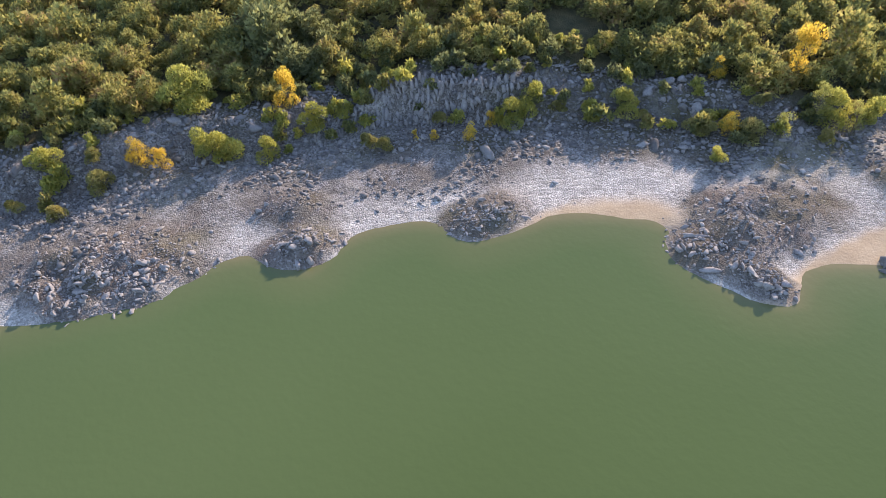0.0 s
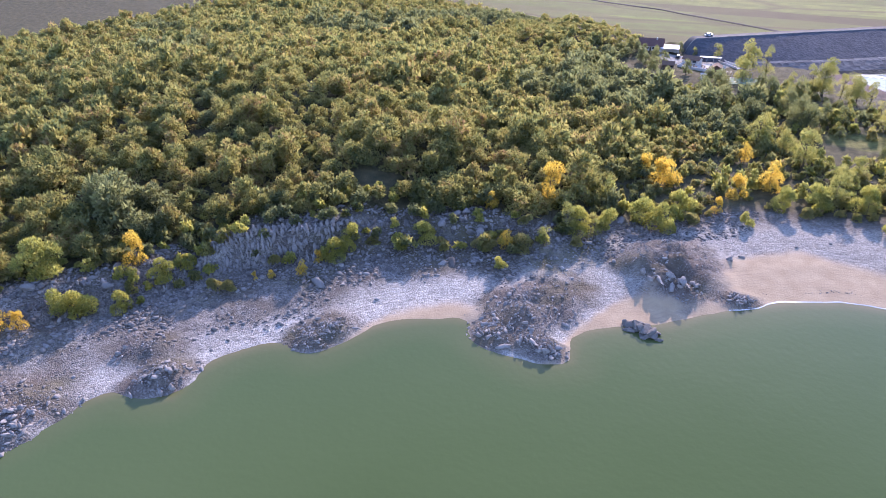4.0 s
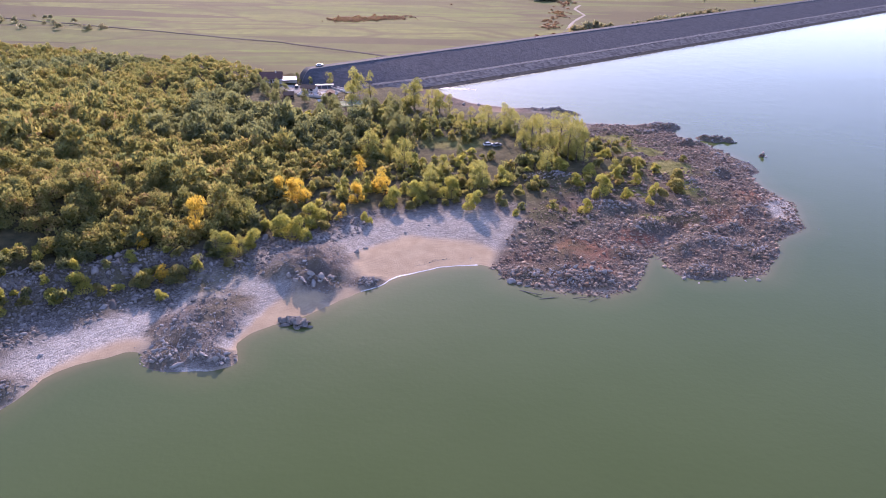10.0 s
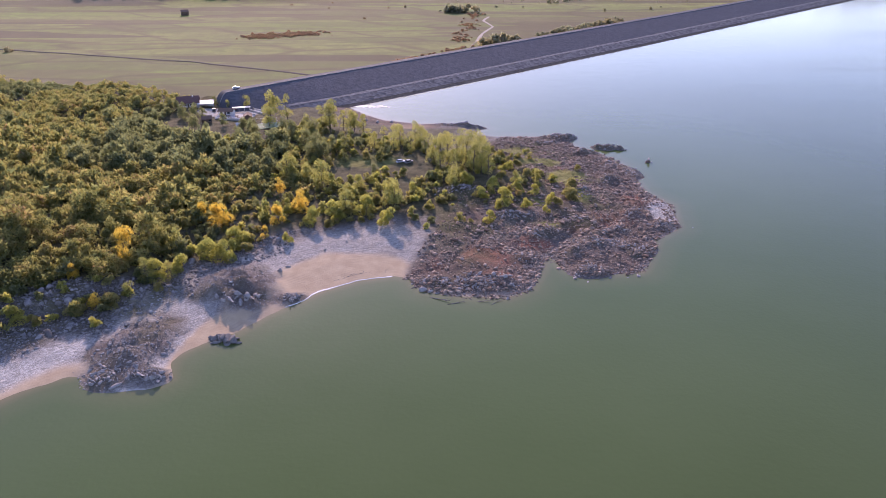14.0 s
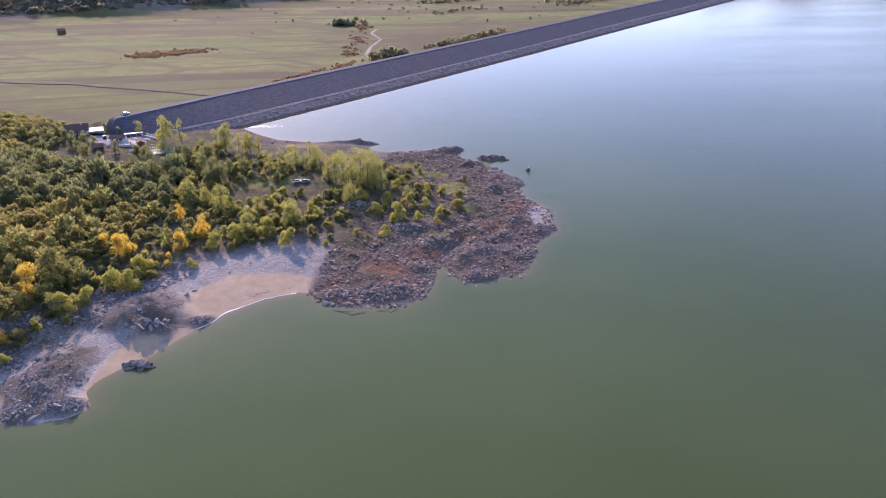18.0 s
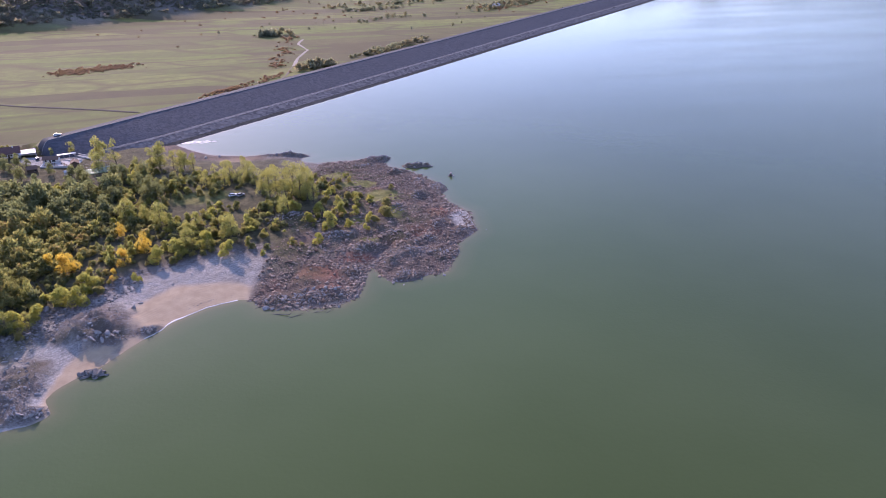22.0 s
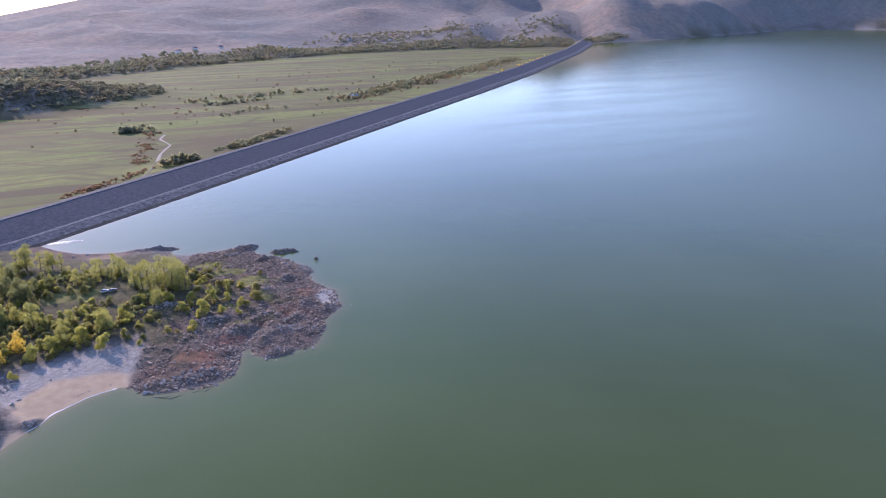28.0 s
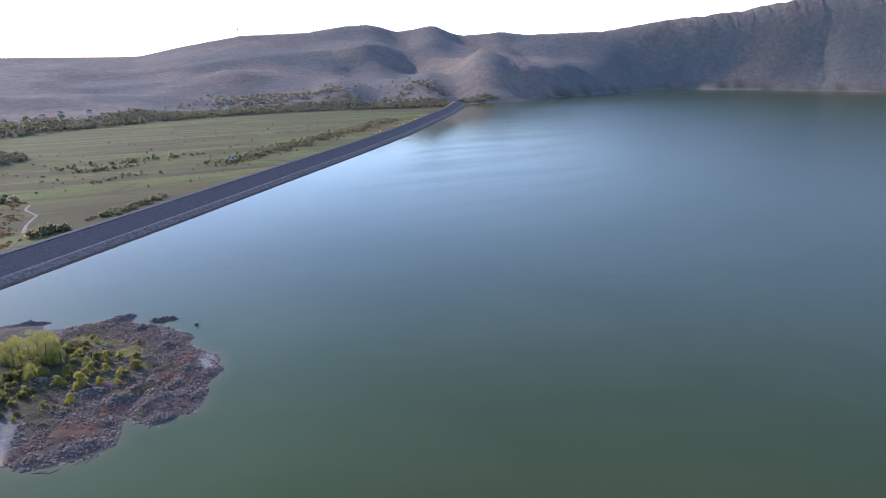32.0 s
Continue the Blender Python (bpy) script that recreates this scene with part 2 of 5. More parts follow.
def water_material():
    m = Nodes("lake_water")
    depth = m.attribute("depth")
    wide = m.noise(130, 3)
    far_out = m.attribute("open")
    deep = m.ramp(wide, (0.35, (0.061, 0.091, 0.028)), (0.65, (0.076, 0.107, 0.038)))
    deep = m.mix(m.math("MULTIPLY", far_out, 0.30), deep, (0.022, 0.032, 0.009))
    deep = m.mix(m.math("MULTIPLY", m.attribute("wide"), 0.35), deep, (0.022, 0.032, 0.010))
    tone = m.mix(m.ramp(depth, (0.0, 0.0), (0.05, 0.5), (0.12, 0.8), (0.35, 1.0)), (0.17, 0.14, 0.07), deep)
    ripple = m.math("ADD", m.noise(1.4, 3), m.math("MULTIPLY", m.noise(9, 3), 2.0))
    ripple = m.math("MULTIPLY", ripple, m.math("SUBTRACT", 1.0, m.math("MULTIPLY", m.attribute("wide"), 0.92)))
    # lanes of calm and of wind-ruffled water
    lane = m.add("ShaderNodeMapping")
    lane.inputs["Rotation"].default_value = (0, 0, radians(25))
    lane.inputs["Scale"].default_value = (0.0035, 0.017, 0.0)
    m.l.new(m.place(), lane.inputs["Vector"])
    wind = m.ramp(m.noise(1.0, 5, 0.6, lane.outputs[0]), (0.42, 0.0), (0.62, 1.0))
    calm = m.math("ADD", 0.07, m.math("MULTIPLY", m.math("MULTIPLY", wind, m.math("SUBTRACT", 1.0, m.attribute("wide"))), 0.055))
    rough = m.math("ADD", m.math("MULTIPLY", far_out, calm), m.math("MULTIPLY", m.attribute("wide"), 0.13))
    m.put(m.bsdf, "IOR", 1.33)
    return m.finish(tone, m.math("ADD", 0.04, rough), ripple, 0.25, 0.12, m.math("SUBTRACT", 0.22, m.math("MULTIPLY", m.attribute("wide"), 0.07)))


def dam_material(name, dark, light, cell):
    m = Nodes(name)
    v = m.add("ShaderNodeTexVoronoi", Scale=1.0 / cell)
    m.l.new(m.place(), v.inputs["Vector"])
    grey = m.add("ShaderNodeSeparateColor")
    m.l.new(v.outputs["Color"], grey.inputs[0])
    tone = m.mix(grey.outputs[0], dark, light)
    tone = m.mix(m.ramp(m.noise(14, 5), (0.4, 0.0), (0.7, 0.5)), tone, tuple(c * 0.8 for c in light))
    return m.finish(tone, 0.95, v.outputs["Distance"], 0.35, 0.3 * cell, 0.1)


GROUND = ground_material()
DAM_UPPER = dam_material("dam_riprap", (0.060, 0.063, 0.072), (0.103, 0.105, 0.114), 1.2)
DAM_BERM = dam_material("dam_berm", (0.10, 0.10, 0.105), (0.20, 0.196, 0.19), 1.6)
DAM_LOWER = dam_material("dam_coarse_riprap", (0.062, 0.063, 0.067), (0.165, 0.16, 0.158), 2.2)
DAM_WET = dam_material("dam_wet_riprap", (0.04, 0.04, 0.038), (0.085, 0.08, 0.07), 1.6)
WATER = water_material()
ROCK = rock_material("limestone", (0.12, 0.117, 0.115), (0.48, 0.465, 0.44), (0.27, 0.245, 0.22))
# the same limestone with the shade below the wood put into its colour
ROCK_SHADED = rock_material("shaded_limestone", (0.075, 0.071, 0.068), (0.32, 0.305, 0.285), (0.17, 0.15, 0.13))
ROCK_DARK = rock_material("dark_limestone", (0.085, 0.08, 0.076), (0.36, 0.34, 0.32), (0.20, 0.168, 0.14))
ROCK_WET = rock_material("weathered_islet_stone", (0.085, 0.08, 0.074), (0.20, 0.188, 0.172), (0.13, 0.112, 0.094))
ROCK_RED = rock_material("weathered_stone", (0.11, 0.083, 0.065), (0.40, 0.32, 0.25), (0.29, 0.168, 0.11))
OAK = leaf_material("oak_leaves", (0.12, 0.152, 0.078), (0.19, 0.208, 0.088), (0.265, 0.258, 0.102), (0.285, 0.255, 0.106), (0.265, 0.188, 0.108))
DARK = leaf_material("dark_leaves", (0.125, 0.15, 0.088), (0.18, 0.202, 0.105), (0.235, 0.24, 0.118))
POPLAR = leaf_material("poplar_leaves", (0.20, 0.23, 0.09), (0.30, 0.305, 0.115), (0.39, 0.365, 0.135), patch=5)
GOLD = leaf_material("golden_leaves", (0.44, 0.35, 0.08), (0.60, 0.44, 0.09), (0.68, 0.49, 0.11), patch=5)
WILLOW = leaf_material("willow_leaves", (0.21, 0.24, 0.085), (0.34, 0.345, 0.11), (0.47, 0.425, 0.13), patch=4)
SHRUB = leaf_material("shrub_leaves", (0.20, 0.205, 0.095), (0.27, 0.26, 0.115), (0.33, 0.29, 0.13), patch=4)
BARK = plain("bark", (0.16, 0.13, 0.10), 0.95, 0.5, 0.3)

# ---- building blocks ----


def mesh_of(name, verts, faces, material, smooth=False):
    """A mesh from an array of points and an array of triangles or of quads."""
    verts, faces = np.asarray(verts, np.float32), np.asarray(faces, np.int32)
    me = bpy.data.meshes.new(name)
    me.vertices.add(len(verts))
    me.vertices.foreach_set("co", verts.ravel())
    n = faces.shape[1]
    me.loops.add(faces.size)
    me.loops.foreach_set("vertex_index", faces.ravel())
    me.polygons.add(len(faces))
    me.polygons.foreach_set("loop_start", np.arange(0, faces.size, n, dtype=np.int32))
    me.polygons.foreach_set("loop_total", np.full(len(faces), n, np.int32))
    me.update(calc_edges=True)
    if smooth:
        me.polygons.foreach_set("use_smooth", np.ones(len(faces), bool))
    me.materials.append(material)
    return me


def part(name, bm, material, parent, label=""):
    me = bpy.data.meshes.new(name)
    bm.to_mesh(me)
    bm.free()
    me.materials.append(material)
    ob = new(name, me)
    ob.parent = parent
    return tagged(ob, label)


def box(bm, x0, y0, z0, x1, y1, z1, bevel=0.0):
    r = bmesh.ops.create_cube(bm, size=1)
    vs = r["verts"]
    for v in vs:
        v.co = Vector((x0 + (v.co.x + 0.5) * (x1 - x0), y0 + (v.co.y + 0.5) * (y1 - y0), z0 + (v.co.z + 0.5) * (z1 - z0)))
    if bevel:
        edges = list({e for v in vs for e in v.link_edges})
        bmesh.ops.bevel(bm, geom=edges, offset=bevel, segments=1, affect="EDGES")
    return bm


def one_box(x0, y0, z0, x1, y1, z1, bevel=0.0):
    return box(bmesh.new(), x0, y0, z0, x1, y1, z1, bevel)


def rock_shape(seed, level=1, flat=0.7):
    """An angular stone of about unit radius: points and triangles."""
    rng = np.random.default_rng(seed)
    bm = bmesh.new()
    bmesh.ops.create_icosphere(bm, subdivisions=level, radius=1)
    co = np.array([v.co[:] for v in bm.verts])
    tri = np.array([[v.index for v in f.verts] for f in bm.faces])
    bm.free()
    for _ in range(11):
        n = rng.normal(size=3)
        n /= np.linalg.norm(n)
        cut = rng.uniform(0.34, 0.74)
        over = np.maximum(co @ n - cut, 0)
        co = co - over[:, None] * n
    co = co * (1 + rng.uniform(-0.06, 0.06, (len(co), 1))) * 1.25
    return co * [1, rng.uniform(0.7, 1.0), flat], tri


def broken_rock(seed, level, flat):
    """A fractured block: an angular stone with stepped, chipped faces."""
    co, tri = rock_shape(seed, level, 1.0)
    q = np.random.default_rng(seed)
    chip = q.uniform(-0.16, 0.10, len(co))
    co = co * (1 + chip)[:, None]
    co[:, 2] = np.where(co[:, 2] > 0, np.round(co[:, 2] * 2.5) / 2.5 * 0.55 + co[:, 2] * 0.45, co[:, 2])
    return co * [1.15, 0.9, flat], tri


def spread(shapes, at, size, turn, tilt, pick):
    """Copies of shapes at places: all points and triangles joined."""
    vs, fs, base = [], [], 0
    for k, (co, tri) in enumerate(shapes):
        use = np.flatnonzero(pick == k)
        if not len(use):
            continue
        p = co[None] * size[use][:, None, :]
        ct, st = np.cos(tilt[use])[:, None], np.sin(tilt[use])[:, None]
        y, z = p[..., 1] * ct - p[..., 2] * st, p[..., 1] * st + p[..., 2] * ct
        c, s = np.cos(turn[use])[:, None], np.sin(turn[use])[:, None]
        q = np.stack([p[..., 0] * c - y * s, p[..., 0] * s + y * c, z], -1) + at[use][:, None, :]
        vs.append(q.reshape(-1, 3))
        fs.append((tri[None] + (base + np.arange(len(use)) * len(co))[:, None, None]).reshape(-1, tri.shape[1]))
        base += len(use) * len(co)
    return np.concatenate(vs), np.concatenate(fs)


def crown_shape(seed, leaves, leaf, lumps=7, tall=1.0, low=0.25):
    """A crown of leaf sprays on uneven lumps, about unit radius, its foot at z = 0: points and triangles."""
    rng = np.random.default_rng(seed)
    leaves, leaf = leaves * 2, leaf * 0.9
    centre, radius = [], []
    for n in range(lumps):
        a = rng.uniform(0, 2 * math.pi)
        r = rng.uniform(0.1, 0.62) if n else 0.0
        h = rng.uniform(low, 1.0) if n else 0.75
        r *= 1.0 - 0.55 * max(0, h - 0.55) / 0.45
        centre.append((r * math.cos(a), r * math.sin(a), h * 1.5 * tall))
        radius.append(rng.uniform(0.32, 0.52) * (1.15 - 0.35 * h))
    centre, radius = np.array(centre), np.array(radius)
    pick = rng.choice(lumps, leaves, p=radius ** 2 / (radius ** 2).sum())
    d = rng.normal(size=(leaves, 3))
    d[:, 2] = np.abs(d[:, 2]) * 0.9 + d[:, 2] * 0.35
    d /= np.linalg.norm(d, axis=1)[:, None]
    at = centre[pick] + d * (radius[pick] * rng.uniform(0.72, 1.12, leaves))[:, None] * [1, 1, 1.1 * tall ** 0.5]
    tip = d * 0.55 + [0, 0, 0.6] + rng.normal(scale=0.5, size=(leaves, 3))
    tip /= np.linalg.norm(tip, axis=1)[:, None]
    side = np.cross(tip, rng.normal(size=(leaves, 3)))
    side /= np.linalg.norm(side, axis=1)[:, None]
    k = leaf * rng.uniform(0.6, 1.3, (leaves, 1))
    fan = np.stack([at - side * k * 0.55 - tip * k * 0.3, at + side * k * 0.55 - tip * k * 0.3, at + tip * k * 1.25], 1)
    return fan.reshape(-1, 3), np.arange(leaves * 3).reshape(-1, 3)


def trunk_shape(height, radius, limbs, seed, reach=0.5):
    """A tapered trunk with limbs that fork off it."""
    rng = np.random.default_rng(seed)
    bm = bmesh.new()

    def stem(a, b, ra, rb):
        a, b = Vector(a), Vector(b)
        axis = (b - a).normalized()
        side = axis.orthogonal().normalized()
        other = axis.cross(side)
        rings = []
        for p, r in ((a, ra), (b, rb)):
            rings.append([bm.verts.new(p + (side * math.cos(k * 1.0472) + other * math.sin(k * 1.0472)) * r) for k in range(6)])
        for k in range(6):
            bm.faces.new((rings[0][k], rings[0][(k + 1) % 6], rings[1][(k + 1) % 6], rings[1][k]))
        bm.faces.new(rings[1])

    bend = (rng.uniform(-0.05, 0.05) * height, rng.uniform(-0.05, 0.05) * height)
    mid, top = (bend[0], bend[1], height * 0.45), (bend[0] * 0.4, bend[1] * 0.4, height * 0.92)
    stem((0, 0, -0.5), mid, radius, radius * 0.7)
    stem(mid, top, radius * 0.7, radius * 0.18)
    for k in range(limbs):
        f = rng.uniform(0.25, 0.8)
        a = rng.uniform(0, 2 * math.pi)
        p = (bend[0] * f, bend[1] * f, height * f)
        q = (p[0] + math.cos(a) * height * reach * 0.5, p[1] + math.sin(a) * height * reach * 0.5, p[2] + height * rng.uniform(0.12, 0.25))
        stem(p, q, radius * 0.4, radius * 0.1)
    return bm
# ---- plan of the ground, in metres; the lake's level is z = 0 ----
SHORE = [(-151, 57), (-147, 68), (-142, 78), (-140, 89), (-135.5, 97), (-130, 98), (-126.5, 100), (-128.5, 105.5), (-127.5, 113),
         (-124, 120.5), (-118, 126), (-112, 126), (-109, 132.5), (-106.5, 140), (-100, 147), (-94, 151.5), (-88, 153.5),
         (-84, 149.5), (-76.5, 147), (-70, 147), (-65.5, 150), (-67.5, 158.5), (-65, 163), (-60, 168), (-52, 173),
         (-46, 182), (-38, 190), (-30, 197), (-20, 203), (-8, 206), (-3, 204), (1.5, 196), (15, 191.5), (28, 190.5),
         (36, 196), (42, 210), (45.5, 220.5), (50, 209), (57, 204), (67, 206), (76, 207), (84, 222), (88, 232), (100, 243), (105, 266), (98, 281), (98, 316),
         (91, 330), (80, 345), (77, 360), (58, 361), (40, 361), (31, 368), (35, 377), (24, 384), (0, 387),
         (-20, 395), (-32, 408), (-42, 423)]
DAM_FOOT = [(-42, 423), (33, 485), (205, 633), (395, 800), (625, 1000), (861, 1212), (1340, 1680), (1640, 2005)]
FAR_SHORE = [(1760, 2085), (2150, 2150), (2650, 2320), (3324, 2557), (3640, 2490), (3860, 2175), (4070, 1760), (4250, 1080),
             (4300, -1000), (3500, -3000), (0, -4300), (-2500, -3400), (-2200, -1500), (-700, -600), (-230, -90)]
LAKE = np.array(SHORE + DAM_FOOT[1:] + FAR_SHORE, float)
CREST_Z, VALLEY_Z, DAM_RUN = 12.0, -11.0, 40.0


def lattice(ix, iy, seed):
    h = (ix.astype(np.int64) * 374761393 + iy.astype(np.int64) * 668265263 + seed * 974634777) & 0xFFFFFFFF
    h = ((h ^ (h >> 13)) * 1274126177) & 0xFFFFFFFF
    return ((h ^ (h >> 16)) & 0xFFFF) / 65535.0


def value_noise(x, y, size, seed=1):
    """Smooth noise from -1 to 1 with features of that size."""
    x, y = np.asarray(x, float) / size, np.asarray(y, float) / size
    ix, iy = np.floor(x), np.floor(y)
    fx, fy = x - ix, y - iy
    fx, fy = fx * fx * (3 - 2 * fx), fy * fy * (3 - 2 * fy)
    a, b = lattice(ix, iy, seed), lattice(ix + 1, iy, seed)
    c, d = lattice(ix, iy + 1, seed), lattice(ix + 1, iy + 1, seed)
    return 2 * ((a * (1 - fx) + b * fx) * (1 - fy) + (c * (1 - fx) + d * fx) * fy) - 1


def fbm(x, y, size, seed=1, octaves=4):
    total, gain = 0, 1.0
    for n in range(octaves):
        total = total + gain * value_noise(x, y, size / 2 ** n, seed + 7 * n)
        gain *= 0.5
    return total / 1.9


def step(a, b, x):
    k = np.clip((np.asarray(x, float) - a) / (b - a), 0, 1)
    return k * k * (3 - 2 * k)


def distance_to(path, x, y):
    """Distance to a polyline, and how far along it the nearest point lies."""
    best, along, run = np.full(np.shape(x), 1e9), np.zeros(np.shape(x)), 0.0
    for (ax, ay), (bx, by) in zip(path[:-1], path[1:]):
        dx, dy = bx - ax, by - ay
        size = math.hypot(dx, dy)
        k = np.clip(((x - ax) * dx + (y - ay) * dy) / size ** 2, 0, 1)
        d = np.hypot(x - ax - k * dx, y - ay - k * dy)
        near = d < best
        best, along = np.where(near, d, best), np.where(near, run + k * size, along)
        run += size
    return best, along


def inland(x, y):
    """Distance from the lake's edge: above 0 on land, below 0 in the water."""
    d, _ = distance_to(np.vstack([LAKE, LAKE[:1]]), x, y)
    wet = np.zeros(np.shape(x), bool)
    for (ax, ay), (bx, by) in zip(LAKE, np.roll(LAKE, -1, 0)):
        wet ^= ((ay > y) != (by > y)) & (x < (bx - ax) * (y - ay) / ((by - ay) or 1e-9) + ax)
    return np.where(wet, -d, d)


# Rocky swells of the shore: x, y, half width, half depth, turn, height.
SWELLS = [(-150, 74, 14, 9, 60, 2.6), (-131.5, 102, 4.2, 6, -35, 1.9), (-114, 132, 4.5, 7.5, -15, 1.6),
          (-79, 162, 8.5, 14, -8, 2.6), (-71, 151, 5, 3.5, -10, 1.3), (-58, 195, 11, 12, 25, 3.8),
          (-54, 185, 4.5, 4, 20, 1.4), (-40, 191, 4, 2.5, 20, 1.0), (97, 341, 9, 3.8, -20, 2.4),
          (111, 319, 2.0, 1.4, 0, 1.1), (75, 357, 11, 4, 18, 2.2), (24, 381.5, 14, 2.2, -16, 1.7),
          (58, 207, 7, 4, 10, 1.0), (20, 199, 15, 5, 0, 0.8), (94, 244, 7, 3, 25, 0.6), (-142, 106, 6, 5, 30, 1.6), (69, 271, 7, 3.5, 70, 1.4),
          (37, 249, 9, 3.5, 0, 1.5), (46, 235, 7, 4, 20, 1.3), (38, 217, 5, 4, 50, 1.0), (68, 226, 9, 4, -10, 1.3),
          (99, 304, 5, 8, 10, 1.3), (16, 275, 10, 4, 0, 1.4), (-24, 272, 8, 4, 10, 1.2), (80, 222, 6, 3.5, 30, 1.0),
          (84, 290, 8, 4, 60, 1.3), (4, 201, 5, 3, 0, 0.9), (60, 245, 6, 3, 30, 1.2), (84, 252, 7, 3, 50, 1.2), (90, 312, 7, 3, 80, 1.2),
          (56, 222, 6, 3, 40, 1.0), (74, 236, 7, 3, 10, 1.1), (82, 330, 8, 3, 30, 1.2), (66, 345, 8, 3, 10, 1.2)]
# Skyline of the mountains: bearing, elevation; and the distance at which they rise.
RIDGE = [(-180, 2.0), (-90, 1.0), (-40, -1.0), (-12, -1.2), (-4, -1.03), (1.2, 0.02), (5, 0.2), (13.6, 0.3), (17, 1.1),
         (21, 1.86), (25.8, 2.1), (28.6, 2.6), (30.7, 2.74), (32.9, 2.2), (35.6, 2.7), (37.7, 1.92), (40.3, 2.1),
         (42.9, 1.8), (48.8, 2.04), (53.6, 2.82), (58.2, 3.3), (62, 4.05), (75, 4.6), (110, 3.0), (180, 2.0)]
RISE = [(-180, 4300), (-60, 1500), (-20, 1500), (0, 1750), (4, 1850), (20, 2350), (30, 2560), (37, 2700), (42, 2850),
        (44.6, 3170), (48.6, 3620), (52, 4270), (56, 4430), (61.7, 4460), (75, 4420), (100, 4300), (180, 4300)]
# Distance of the crest line by bearing.
CREST = [(-180, 4700), (41, 4700), (52, 4850), (80, 4850), (100, 4750), (180, 4700)]


# Northern foot of the high ground: west of the dam, then along its crest.
BRINK = [(-2000, 900), (-420, 505), (-250, 462), (-148, 420), (-119, 440), (-75, 466), (0, 528), (172, 674), (365, 835), (595, 1035), (828, 1245), (1300, 1710), (1600, 2040), (5000, 5600)]


def by_bearing(table, az):
    """A value by bearing, rounded off between the given ones."""
    return sum(np.interp(az + d, *zip(*table)) for d in (-1.6, -0.8, 0, 0.8, 1.6)) / 5


def hill(x, y, s):
    """The wooded hill behind the western shore."""
    west = step(-62, -112, x - 0.22 * (y - 230))
    swell = 12 * np.exp(-(((x + 230) / 100) ** 2 + ((y - 250) / 80) ** 2))
    return west * (0.024 * np.clip(s - 38, 0, 100) + swell * step(30, 70, s)), west


def knoll(x, y):
    u, v = ((x + 195) * 0.899 + (y - 1202) * 0.438) / 290, ((y - 1202) * 0.899 - (x + 195) * 0.438) / 92
    return np.exp(-(u * u + v * v) ** 1.6)


def rock_step(x, y, s):
    """Height of the rock step at the foot of the wood: a steep wall in one stretch, a broken slope beside it."""
    e = s + 3 * fbm(x, y, 22, 5, 3)
    wall = step(-160, -153, x) * step(-128, -136, x)
    gully = np.exp(-(((x + 158.5) * 0.80 + (y - 134) * 0.60) / 4.0) ** 2)
    slope = 4.5 * step(30, 38, e) + 1.6 * np.abs(fbm(x, y, 7, 27, 2)) * step(28, 34, e) * step(44, 38, e)
    return (slope * (1 - wall) + 6.8 * step(31.0, 35.0, s + 1.2 * fbm(x, y, 9, 5, 2)) * wall) * (1 - 0.55 * gully * step(46, 34, s)) * step(-75, -105, x) * step(250, 215, y)


